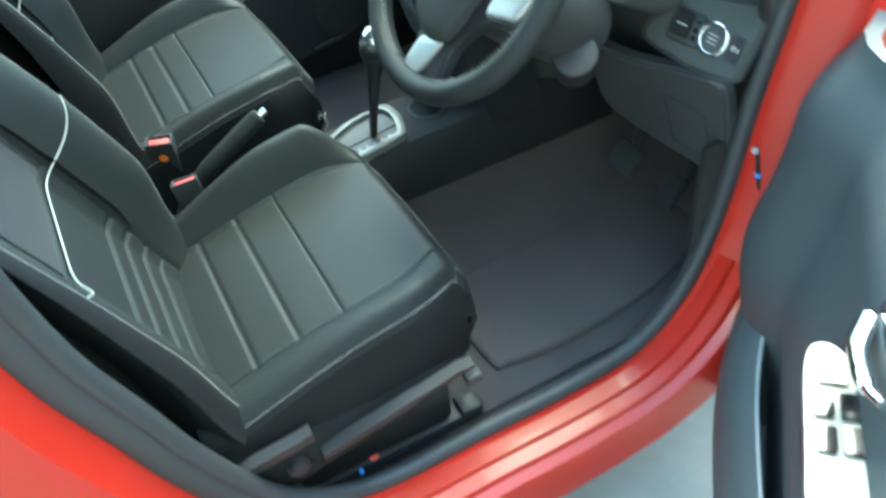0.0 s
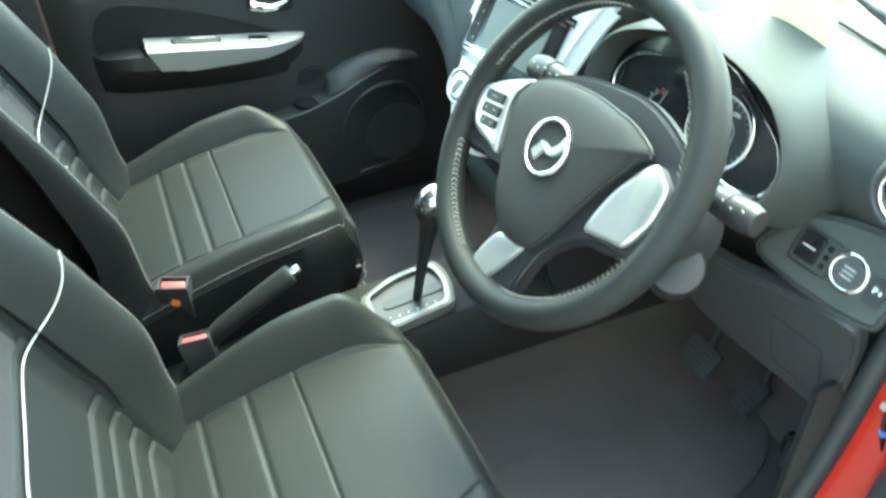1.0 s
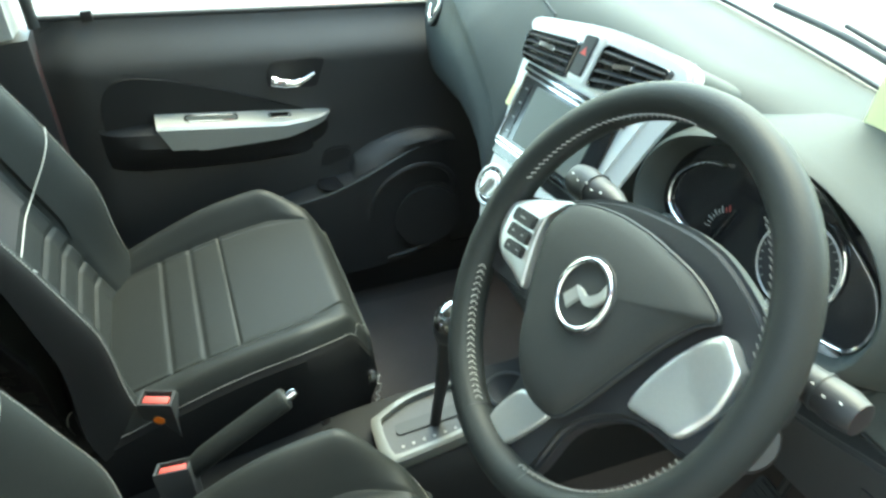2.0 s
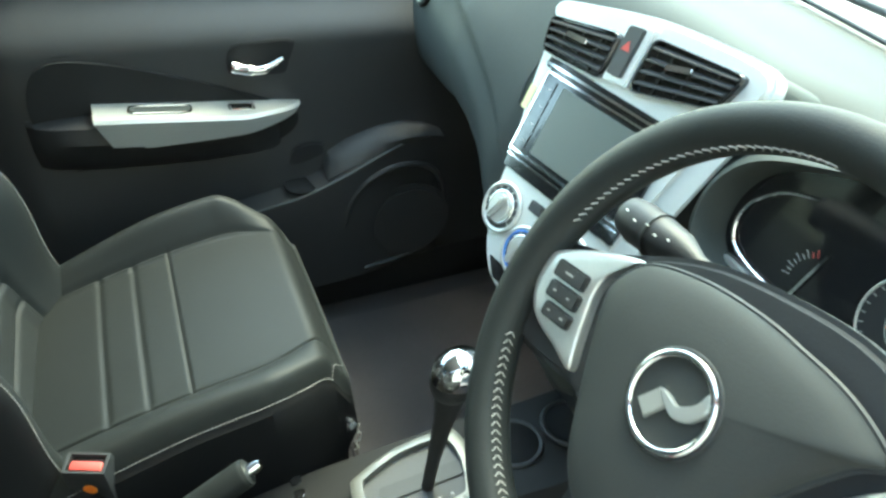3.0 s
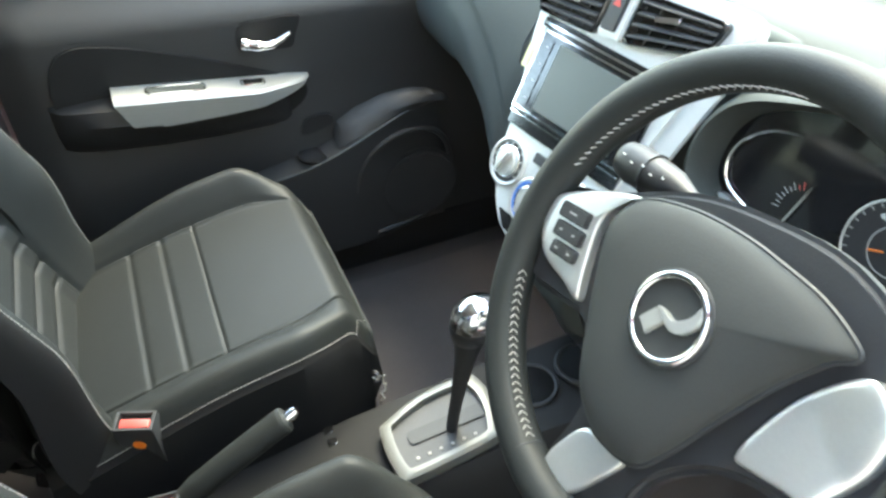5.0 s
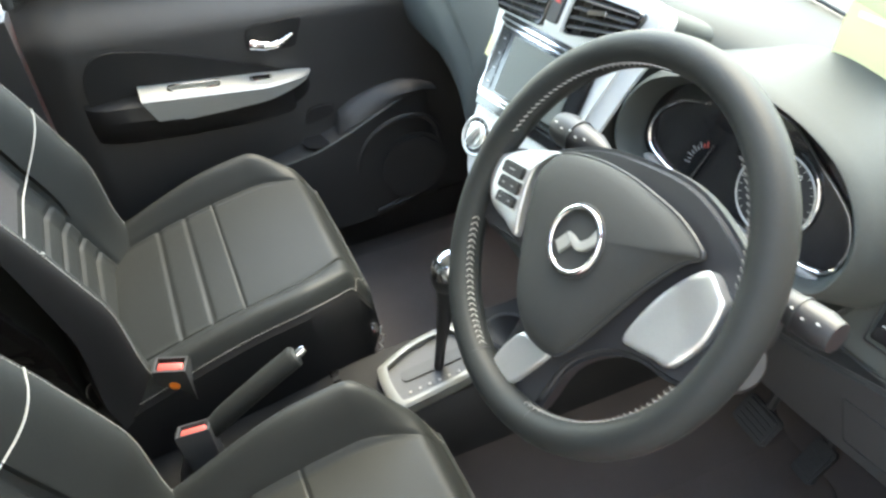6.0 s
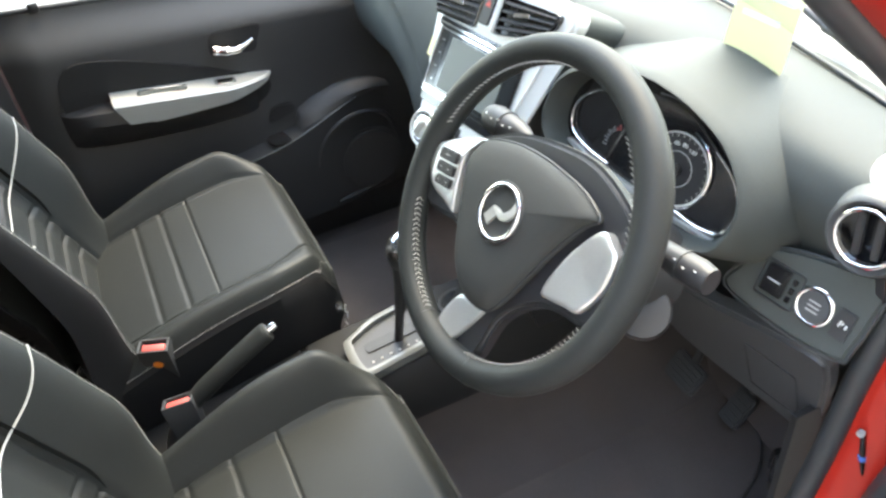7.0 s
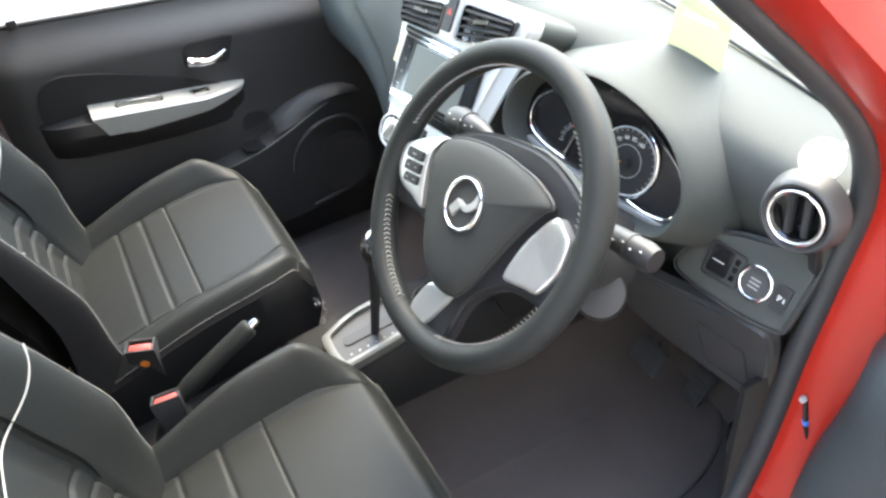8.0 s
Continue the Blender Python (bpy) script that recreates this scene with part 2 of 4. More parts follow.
def frame_band(first, last, steps):
    """Painted metal that runs outwards from the seal; steps: (out, away from the opening)."""
    rings = []
    mid = Vector((0, -0.1, 0.85))
    for i in range(first, last + 1):
        p, q = SEAL[max(i - 1, 0)], SEAL[min(i + 1, len(SEAL) - 1)]
        d = (q - p).normalized()
        away = Vector((0, d.z, -d.y))
        if away.dot(SEAL[i] - mid) < 0:
            away = -away
        away = Vector((0, away.y, away.z)).normalized()
        rings.append([SEAL[i] + Vector((a, 0, 0)) + b * away for a, b in steps])
    bm = loft(rings, closed=False)
    bmesh.ops.recalc_face_normals(bm, faces=bm.faces)
    bmesh.ops.solidify(bm, geom=bm.faces[:], thickness=0.002)
    return bm


part("sill", frame_band(42, 84, [(-0.002, 0.006), (0.014, 0.004), (0.022, 0.014), (0.05, 0.016), (0.054, 0.026), (0.078, 0.03), (0.082, 0.042), (0.10, 0.048), (0.108, 0.07), (0.11, 0.15)]), RED, body)
part("hinge_post", frame_band(84, 110, [(-0.002, 0.006), (0.012, 0.002), (0.03, 0.006), (0.06, 0.02), (0.075, 0.03), (0.10, 0.034), (0.112, 0.06), (0.115, 0.15)]), RED, body)
part("windscreen_pillar", frame_band(110, 138, [(-0.03, 0.03), (-0.02, 0.008), (0.002, 0.002), (0.02, 0.002), (0.05, 0.006), (0.075, 0.02), (0.08, 0.05), (0.06, 0.09)]), RED, body)
part("pillar_trim", frame_band(0, 46, [(-0.05, 0.10), (-0.04, 0.012), (-0.002, 0.006), (0.012, 0.006), (0.017, 0.014), (0.019, 0.036), (0.016, 0.044)]), RUBBER, body, "black rubber lip on the pillar")
part("centre_pillar", frame_band(0, 42, [(0.012, 0.034), (0.020, 0.040), (0.034, 0.044), (0.055, 0.056), (0.07, 0.062), (0.08, 0.085), (0.085, 0.17), (0.075, 0.30)]), RED, body)
part("sill_trim", loft([[(x, y, z) for x, z in ((0.645, 0.24), (0.642, 0.322), (0.615, 0.318), (0.585, 0.285), (0.568, FLOOR + 0.006), (0.568, 0.235))] for y in (-0.62, -0.4, -0.1, 0.12, 0.25, 0.36)]), PLASTIC, body, "dark plastic scuff trim along the sill")
part("kick_panel", sheet(lambda u, v: (0.602 - 0.01 * v - 0.03 * u * u, 0.33 + 0.36 * u, FLOOR + 0.46 * v), 10, 10, 0.01), PAD, body)
part("roof", box(-0.66, 0.64, -1.75, -0.16, 1.60, 1.625, 0.012), RED, body)
part("headliner", box(-0.63, 0.61, -1.72, -0.16, 1.585, 1.598, 0.004), LINER, body, "pale woven headliner")
# Out of view; reaches low over the window to shade the passenger seat.
part("far_roof_rail", loft([[(-0.70, y, 1.42), (-0.665, y, 1.425), (-0.60, y, 1.53), (-0.55, y, 1.58), (-0.60, y, 1.61), (-0.68, y, 1.54)] for y in (-1.72, -0.6, -0.10)]), LINER, body, "unseen far roof rail lining, brought low to shade the passenger seat")
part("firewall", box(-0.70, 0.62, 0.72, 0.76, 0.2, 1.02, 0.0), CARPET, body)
# Hidden side panels, added to stop light leaking into the footwells.
part("leak_panel", box(-0.73, -0.70, 0.43, 0.76, 0.2, 1.03, 0.0), PLASTIC, body)
part("leak_panel", box(0.622, 0.65, 0.47, 0.76, 0.2, 1.03, 0.0), PLASTIC, body)
part("cowl_panel", sheet(lambda u, v: (-0.70 + 1.36 * u, 0.562 + 0.36 * v, 1.040 - 0.03 * v), 6, 6, 0.006), GREYTRIM, body, "grey plastic cowl below the windscreen")
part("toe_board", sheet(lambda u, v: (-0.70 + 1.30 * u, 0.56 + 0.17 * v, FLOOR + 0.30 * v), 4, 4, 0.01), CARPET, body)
part("rear_bulkhead", box(-0.70, 0.66, -1.72, -1.68, 0.25, 1.10, 0.0), GREYTRIM, body)
# Unseen rear glass; the dark tint is assumed, to hold back light from behind.
for sx in (-1, 1):
    part("rear_window", box(sx * 0.66 - 0.004, sx * 0.66 + 0.004, -1.72, -0.88, 0.98, 1.59, 0.0), TINT, body, "unseen rear window, tinted dark to hold back light")
part("back_window", box(-0.64, 0.64, -1.715, -1.705, 1.10, 1.59, 0.0), TINT, body, "unseen rear window, tinted dark to hold back light")
part("rear_side_panel", box(0.645, 0.70, -1.72, -0.88, 0.2, 1.0, 0.01), RED, body)
part("passenger_sill", box(-0.72, -0.66, -1.72, 0.72, 0.17, 0.34, 0.01), PLASTIC, body)
part("passenger_centre_pillar", loft([[(x, y, z) for x, y in ((-0.72, -0.73), (-0.66, -0.72), (-0.645, -0.65), (-0.66, -0.562), (-0.72, -0.552))] for z in (0.985, 1.2, 1.58)]), GREYTRIM, body, "pale grey trim on the far pillar")
part("passenger_pillar_base", loft([[(x, y, z) for x, y in ((-0.72, -0.73), (-0.66, -0.72), (-0.645, -0.65), (-0.66, -0.540), (-0.73, -0.536))] for z in (0.3, 0.6, 0.98)]), TRIM, body)
part("passenger_rear_panel", box(-0.72, -0.66, -1.72, -0.73, 0.3, 0.98, 0.01), TRIM, body)
WS = [(0.505, 1.052), (0.30, 1.235), (0.08, 1.41), (-0.15, 1.585)]
scr = part("windscreen", loft([[(-0.60, y, z), (-0.3, y + 0.035, z), (0.0, y + 0.05, z), (0.3, y + 0.035, z), (0.60, y, z)] for y, z in WS], closed=False), GLASS, body)
part("windscreen_edge", tube(smooth_path([(0.60, 0.50, 1.06), (0.3, 0.536, 1.056), (0.0, 0.550, 1.055), (-0.3, 0.536, 1.056), (-0.62, 0.49, 1.06)]), 0.0035), RUBBER, body, "black rubber edge of the windscreen")
part("far_windscreen_pillar", tube([(-0.62, 0.50, 1.05), (-0.63, 0.08, 1.41), (-0.62, -0.15, 1.58)], 0.03), GREYTRIM, body)
part("door_check_strap", tube([(0.662, 0.366, 0.735), (0.668, 0.367, 0.71), (0.674, 0.369, 0.685), (0.682, 0.372, 0.655)], [0.0035, 0.0042, 0.0042, 0.002], 10), GLOSS, body, "black door check strap")
part("check_bolt", disc(0.0050, pose(0.660, 0.364, 0.740, 75, 0, 20), 0.008, 0.002, 16), GREYTRIM, body)
part("strap_band", tube([(0.670, 0.3675, 0.700), (0.672, 0.3685, 0.692)], 0.0050, 10), BLUE, body, "blue band on the strap")
part("hinge_clip", box(0.634, 0.643, 0.374, 0.382, 0.822, 0.830, 0.002), GREYTRIM, body)

# ---- wiper outside ----
wiper = thing("windscreen_wiper", "black wiper blade resting at the windscreen base", "wiper")
part("blade", tube(smooth_path([(-0.14, 0.60, 1.058), (0.0, 0.605, 1.062), (0.17, 0.590, 1.066)]), 0.006), RUBBER, wiper)
part("wiper_arm", tube([(0.0, 0.61, 1.075), (0.2, 0.605, 1.07), (0.34, 0.59, 1.055)], [0.004, 0.006, 0.009]), PLASTIC, wiper)
wiper2 = thing("windscreen_wiper", "black wiper blade resting at the windscreen base", "wiper")
part("blade", tube(smooth_path([(0.27, 0.585, 1.07), (0.42, 0.575, 1.07), (0.56, 0.55, 1.065)]), 0.008), RUBBER, wiper2)

# ---- seats ----
SEAT_X = (0.375, -0.280)
GROOVES = ((-0.300, 0.0030, 0.0022), (-0.375, 0.0026, 0.0045), (-0.447, 0.0026, 0.0045))
LEAN = radians(22)


def cushion_z(x, y, swell=0.06, near=1.0):
    t = y + 0.55
    ax = abs(x)
    z = 0.578 + 0.33 * t - 0.29 * t * t + 0.06 * x
    hump = (0.45 + 0.55 * step(y, -0.52, -0.27)) * (1 - step(y, -0.215, -0.115))
    z += (swell if x < 0 else 0.024) * step(ax, 0.152, 0.205) * hump
    z -= 0.040 * step(ax, 0.205, 0.240) ** 2
    z -= 0.0045 * math.exp(-(((ax - 0.166) / 0.0026) ** 2)) * (1 - step(y, -0.13, -0.10))
    if ax < 0.166:
        for g, d, w in GROOVES:
            z -= d * math.exp(-(((y + 0.30 - near * (g + 0.30)) / w) ** 2))
        z += 0.004 * math.cos(math.pi * ax / 0.332)
    z -= 0.06 * step(y, -0.150, -0.098) ** 2.2
    return z


def back_point(x, h, lift=0.0, low=0.07, high=0.088):
    """A point of the backrest's face in the world, x from the seat's middle, h up along it."""
    ax = abs(x)
    d = (low if x < 0 else high) * step(ax, 0.100, 0.200) * (0.55 + 0.45 * step(h, 0.02, 0.2)) * (1 - 0.2 * step(h, 0.3, 0.6)) - ((low if x < 0 else high) - 0.003) * step(ax, 0.204, 0.250) ** 1.6
    d -= 0.005 * math.exp(-(((ax - 0.130) / 0.0032) ** 2))
    if ax < 0.130:
        for g in (0.060, 0.102, 0.145, 0.186):
            d -= 0.0045 * math.exp(-(((h - g) / 0.005) ** 2))
        d -= 0.003 * math.exp(-(((h - 0.325) / 0.004) ** 2))
    d += lift
    return Vector((x, -0.497 - h * math.sin(LEAN) + d * math.cos(LEAN), 0.575 + h * math.cos(LEAN) + d * math.sin(LEAN)))


def split_off(bm, test):
    """Takes the faces that pass a test out of bm and returns them as a mesh of their own."""
    other = bm.copy()
    for mesh, keep in ((bm, False), (other, True)):
        bmesh.ops.delete(mesh, geom=[f for f in mesh.faces if test(f) != keep], context="FACES")
    return other


def make_seat(name, label, swell, low, high, near, belt, turn):
    """A seat round x = 0; its parts stand in the world's y and z."""
    s = thing(name, label, "car seat", "front seats")
    cz = lambda x, y: cushion_z(x, y, swell, near)
    bp = lambda x, h, lift=0.0: back_point(x, h, lift, low, high)
    X = 0.238
    fac = lambda y: 1 - 0.20 * step(y, -0.24, -0.098) ** 1.5
    bm = sheet(lambda u, v: ((2 * u - 1) * X * fac(-0.56 + 0.462 * v), -0.56 + 0.462 * v, cz((2 * u - 1) * X, -0.56 + 0.462 * v)), 150, 210)
    ex = bmesh.ops.extrude_edge_only(bm, edges=[e for e in bm.edges if e.is_boundary])
    hem = [v for v in ex["geom"] if isinstance(v, bmesh.types.BMVert)]
    for v in hem:
        v.co.z -= 0.05
        v.co.x *= 1.01
        v.co.y += 0.004 if v.co.y > -0.11 else 0
    ex = bmesh.ops.extrude_edge_only(bm, edges=[e for e in bm.edges if e.is_boundary])
    for v in ex["geom"]:
        if isinstance(v, bmesh.types.BMVert):
            v.co.z = 0.44 + 0.10 * (v.co.y + 0.3)
            v.co.x *= 0.97
            v.co.y -= 0.025 if v.co.y > -0.11 else 0


    def off_top(f):
        c = f.calc_center_median()
        x = c.x / fac(c.y)
        return abs(x) > 0.2325 or c.z < cz(max(-X, min(X, x)), max(-0.56, min(-0.098, c.y))) - 0.012

    skirt = split_off(bm, off_top)
    part("cushion", bm, LEATHER, s)
    part("side_skirt", skirt, SKIRT, s, "near-black side skirt")
    for sx in (-1, 1):
        path = [(sx * 0.2315 * fac(y), y, cz(sx * 0.2315, y) + 0.001) for y in np.linspace(-0.50, -0.125, 60)]
        path += [(sx * (0.229 - 0.010 * k) * fac(-0.125 + 0.006 * k), -0.125 + 0.006 * k, cz(sx * (0.229 - 0.010 * k), -0.125 + 0.006 * k) + 0.001) for k in range(1, 5)]
        part("side_stitching", stitches(path, None, 0.0032, 0.0052, 0.0005), THREAD, s)
    bm = sheet(lambda u, v: bp((2 * u - 1) * (0.245 - 0.03 * v), 0.62 * v), 130, 190, -0.10)
    for sx in (-1, 1):
        side = split_off(bm, lambda f: sx * f.calc_center_median().x > 0.214 - 0.03 * max(0.0, f.calc_center_median().z - 0.60))
        part("back_side", side, SKIRT, s, "near-black side of the backrest")
    part("backrest", bm, LEATHER, s)
    pts = []
    for k in range(-41, 42):
        x = k * 0.005
        pts.append(bp(x, belt + 0.8 * max(0.0, abs(x) - turn), 0.0015))
    for _ in range(16):
        pts = [pts[0]] + [(a + b + c) / 3 for a, b, c in zip(pts, pts[1:], pts[2:])] + [pts[-1]]
    pts = [p + Vector((0, 0.0016, 0.0008)) for p in pts]
    part("piping", tube(pts, 0.0015, 8), PIPING, s, "raised white piping")
    ins = sheet(lambda u, v: bp((2 * u - 1) * 0.118, belt + 0.012 + 0.29 * v, 0.0022 + 0.0011 * math.sin(v * 0.33 / 0.0045 * 2 * math.pi)), 24, 440)
    part("fabric_insert", ins, FABRIC, s, "ribbed dark fabric insert")
    for sx in (-1, 1):
        path = [bp(sx * (0.2125 - 0.026 * max(0.0, h - 0.05)), h, 0.001) for h in np.linspace(0.02, 0.55, 70)]
        part("back_stitching", stitches(path, None, 0.0032, 0.0052, 0.0005), THREAD, s)
    part("seat_base", box(-0.205, 0.205, -0.52, -0.16, 0.30, 0.455, 0.02), PLASTIC, s)
    for sx in (-1, 1):
        part("rail", box(sx * 0.19 - 0.018, sx * 0.19 + 0.018, -0.56, -0.13, FLOOR, 0.305, 0.005), PLASTIC, s)
        part("rail_foot", box(sx * 0.19 - 0.024, sx * 0.19 + 0.024, -0.15, -0.105, FLOOR, FLOOR + 0.07, 0.01), PLASTIC, s)
    return s


driver = make_seat("car_seat", "dark grey leatherette driver seat with white piping", 0.082, 0.088, 0.035, 1.0, 0.312, 0.160)
side = part("side_shield", loft([[(0.238, y, z0), (0.252, y, z0 + 0.01), (0.252, y, z1 - 0.02), (0.238, y, z1)] for y, z0, z1 in ((-0.56, 0.44, 0.55), (-0.45, 0.42, 0.53), (-0.30, 0.445, 0.52), (-0.18, 0.48, 0.53), (-0.14, 0.495, 0.52))]), SKIRT, driver, "black plastic side cover")
part("recliner_lever", loft([[(0.252, y, z - 0.014), (0.268, y, z - 0.012), (0.270, y, z + 0.010), (0.252, y, z + 0.014)] for y, z in ((-0.53, 0.530), (-0.50, 0.538), (-0.44, 0.543), (-0.415, 0.548))]), PLASTIC, driver)
part("height_lever", loft([[(0.254, y, z - w), (0.272, y, z - 0.8 * w), (0.274, y, z + 0.8 * w), (0.254, y, z + w)] for y, z, w in ((-0.41, 0.487, 0.008), (-0.36, 0.497, 0.012), (-0.25, 0.516, 0.013), (-0.245, 0.518, 0.009), (-0.17, 0.532, 0.009), (-0.145, 0.532, 0.005))]), PLASTIC, driver, "long black height lever")
part("adjuster_knob", disc(0.018, pose(0.25, -0.45, 0.475, 0, 90, 0), 0.016, 0.004, 24), PLASTIC, driver)
part("bracket", box(0.215, 0.240, -0.145, -0.115, 0.43, 0.452, 0.006), KNEE, driver)
part("blue_tag", box(0.222, 0.231, -0.36, -0.352, 0.32, 0.331, 0.002), BLUE, driver, "small blue tag")
part("red_tag", box(0.222, 0.230, -0.335, -0.32, 0.345, 0.349, 0.001), PAINT_RED, driver, "small red tag")
driver.matrix_world = pose(SEAT_X[0], 0, 0)
passenger = make_seat("car_seat", "dark grey leatherette passenger seat with white piping", 0.052, 0.086, 0.088, 0.74, 0.240, 0.118)
passenger.matrix_world = pose(SEAT_X[1], 0, 0)
flap = [(-0.572, 0.55), (-0.568, 0.60), (-0.561, 0.634), (-0.546, 0.646), (-0.522, 0.642), (-0.462, 0.613), (-0.44, 0.56)]
part("side_flap", prism(curve2(flap, 4), Matrix(((0, 0, 1, 0.196), (1, 0, 0, 0), (0, 1, 0, 0), (0, 0, 0, 1))), 0.012, 0.004), SKIRT, passenger)
part("flap_edge", tube(smooth_path([(0.208, y, z) for y, z in flap[1:6]]), 0.0011, 6), THREAD, passenger, "pale stitched edge of the flap")
rng = random.Random(4)
folds = [[0.188 + 0.012 * rng.random() + 0.006 * math.sin(5 * i + j) for j in range(9)] for i in range(15)]
wrap = part("plastic_wrap", sheet(lambda u, v: (folds[round(14 * u)][round(8 * v)] - 0.02 * u, -0.122 + (0.030 * math.sin(math.pi * min(1.0, 0.15 + u))) * v, 0.560 - 0.085 * u + 0.004 * math.sin(9 * v)), 14, 8), WRAP, passenger, "crumpled clear plastic wrap")
# The wrap's specular glint, built as a thin white tube.
part("wrap_glint", tube([(0.206 - 0.005 * (k % 2) - 0.002 * k, -0.096 + 0.004 * math.sin(0.55 * k) - 0.003 * (k % 3), 0.555 - 0.011 * k) for k in range(8)], 0.0013, 6), PIPING, passenger, "glint along the wrap, modelled as a white tube")

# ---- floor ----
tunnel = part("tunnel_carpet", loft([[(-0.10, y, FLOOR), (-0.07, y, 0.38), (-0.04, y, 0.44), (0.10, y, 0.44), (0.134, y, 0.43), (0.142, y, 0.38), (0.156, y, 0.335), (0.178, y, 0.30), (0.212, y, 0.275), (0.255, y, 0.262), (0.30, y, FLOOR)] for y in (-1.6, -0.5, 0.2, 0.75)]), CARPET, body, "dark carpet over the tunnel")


def floor_mat(name, outline, label):
    t = thing(name, label, "floor mat", "floor mats")
    o = curve2(outline, 6)
    part("carpet", prism(o, pose(0, 0, FLOOR + 0.001), 0.011, 0.004), MAT, t)
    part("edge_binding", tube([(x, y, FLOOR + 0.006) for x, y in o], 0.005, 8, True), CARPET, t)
    return t


floor_mat("driver_floor_mat", [(0.16, -0.03), (0.30, -0.035), (0.475, -0.025), (0.495, 0.0), (0.508, 0.14), (0.492, 0.33), (0.45, 0.47), (0.38, 0.548), (0.28, 0.565), (0.18, 0.55), (0.158, 0.42), (0.157, 0.2)], "dark brown-grey carpet mat in the driver footwell")
floor_mat("passenger_floor_mat", [(-0.58, -0.06), (-0.35, -0.065), (-0.14, -0.06), (-0.115, 0.0), (-0.115, 0.3), (-0.12, 0.5), (-0.3, 0.54), (-0.55, 0.53), (-0.60, 0.4), (-0.60, 0.1)], "dark grey carpet mat in the passenger footwell")


def pedal(name, label, c, w, h, top):
    t = thing(name, label, "pedal")
    m = plane_at(c, 0, 38)
    part("pad", prism(rounded(w, h, 0.008), m @ pose(0, 0, -0.008), 0.014, 0.004), RUBBER, t, "ribbed black rubber pad")
    for k in range(5):
        part("rib", prism(rounded(w * 0.8, 0.004, 0.0015, 2, 0, h * (-0.36 + 0.18 * k)), m @ pose(0, 0, 0.006), 0.002), RUBBER, t)
    part("pedal_arm", tube(smooth_path([m @ Vector((0, h * 0.3, -0.012)), Vector(c) + Vector((0, 0.04, 0.08)), top]), 0.008, 8), PLASTIC, t)
    return t


pedal("brake_pedal", "black rubber brake pedal on its arm", (0.300, 0.408, 0.453), 0.075, 0.055, Vector((0.300, 0.50, 0.72)))
pedal("accelerator_pedal", "narrow black accelerator pedal on its arm", (0.360, 0.495, 0.362), 0.045, 0.075, Vector((0.375, 0.56, 0.70)))
rel = thing("bonnet_release", "small black bonnet release lever on the kick panel", "lever")
part("lever", box(0.515, 0.545, 0.405, 0.425, 0.44, 0.49, 0.006), GLOSS, rel)
part("bezel", box(0.53, 0.556, 0.395, 0.435, 0.43, 0.50, 0.006), PLASTIC, rel)

# ---- centre console ----
co = thing("centre_console", "black centre console with silver gear selector surround", "console")
part("console_body", loft([[(-0.065, y, 0.40), (-0.055, y, zt - 0.02), (-0.04, y, zt), (0.105, y, zt), (0.124, y, zt - 0.02), (0.137, y, 0.425)] for y, zt in ((-0.60, 0.46), (-0.50, 0.47), (-0.30, 0.50), (-0.16, 0.528), (0.05, 0.548), (0.12, 0.545), (0.30, 0.56), (0.5, 0.62))]), PAD, co)
GATE = curve2([(0.018, -0.134), (0.06, -0.137), (0.098, -0.133), (0.107, -0.122), (0.105, -0.06), (0.099, 0.005), (0.086, 0.019), (0.038, 0.030), (-0.005, 0.025), (-0.018, 0.008), (-0.016, -0.06), (0.006, -0.122)], 5)
gm = pose(0, 0, 0.546, 5.7)
part("surround", frame_slab(GATE, shrink(GATE, 0.80), gm, 0.022, 0.004), GATE_SILVER, co, "satin silver plastic surround")
part("gate_panel", prism(shrink(GATE, 0.82), gm, 0.012, 0.002), KNEE, co)
part("gate_slot", prism(rounded(0.024, 0.115, 0.008, 5, 0.045, -0.045), gm @ pose(0, 0, 0.012), 0.003, 0.001), RUBBER, co)
for k in range(6):
    part("gear_mark", prism(rounded(0.0045, 0.0045, 0.001, 2, 0.078, -0.10 + 0.017 * k), gm @ pose(0, 0, 0.012), 0.0012), THREAD, co)
lev = part("gear_lever", tube([(0.054, -0.042, 0.552), (0.056, -0.034, 0.61), (0.060, -0.022, 0.69), (0.063, -0.014, 0.742)], [0.008, 0.0085, 0.013, 0.021], 16), PLASTIC, co)


def knob_rings(profile):
    return [[(0.063 + r * math.cos(a) + 0.12 * h, -0.014 + 1.1 * r * math.sin(a) + 0.12 * h, 0.734 + h) for a in (2 * math.pi * i / 28 for i in range(28))] for h, r in profile]


part("knob_base", loft(knob_rings([(0.0, 0.0205), (0.008, 0.0245), (0.020, 0.0275), (0.027, 0.0280), (0.030, 0.0270)])), PLASTIC, lev, "black base of the gear knob")
part("knob", loft(knob_rings([(0.028, 0.0250), (0.030, 0.0275), (0.040, 0.0285), (0.050, 0.0265), (0.059, 0.0215), (0.065, 0.0130), (0.0685, 0.002)])), CHROME, lev, "chrome gear knob")
part("knob_button", box(0.083, 0.092, -0.022, -0.004, 0.747, 0.764, 0.003), PLASTIC, lev)
for k in range(2):
    m = pose(0.025, 0.095 + 0.085 * k, 0.547 + 0.008 * k)
    part("cup_ring", ring(0.038, 0.004, m), PLASTIC, co)
    part("cup_well", disc(0.036, m, 0.002), GLOSS, co)
for k in range(2):
    part("seat_switch", box(-0.045 + 0.022 * k, -0.03 + 0.022 * k, -0.205, -0.180, 0.510, 0.522, 0.003), GLOSS, co)

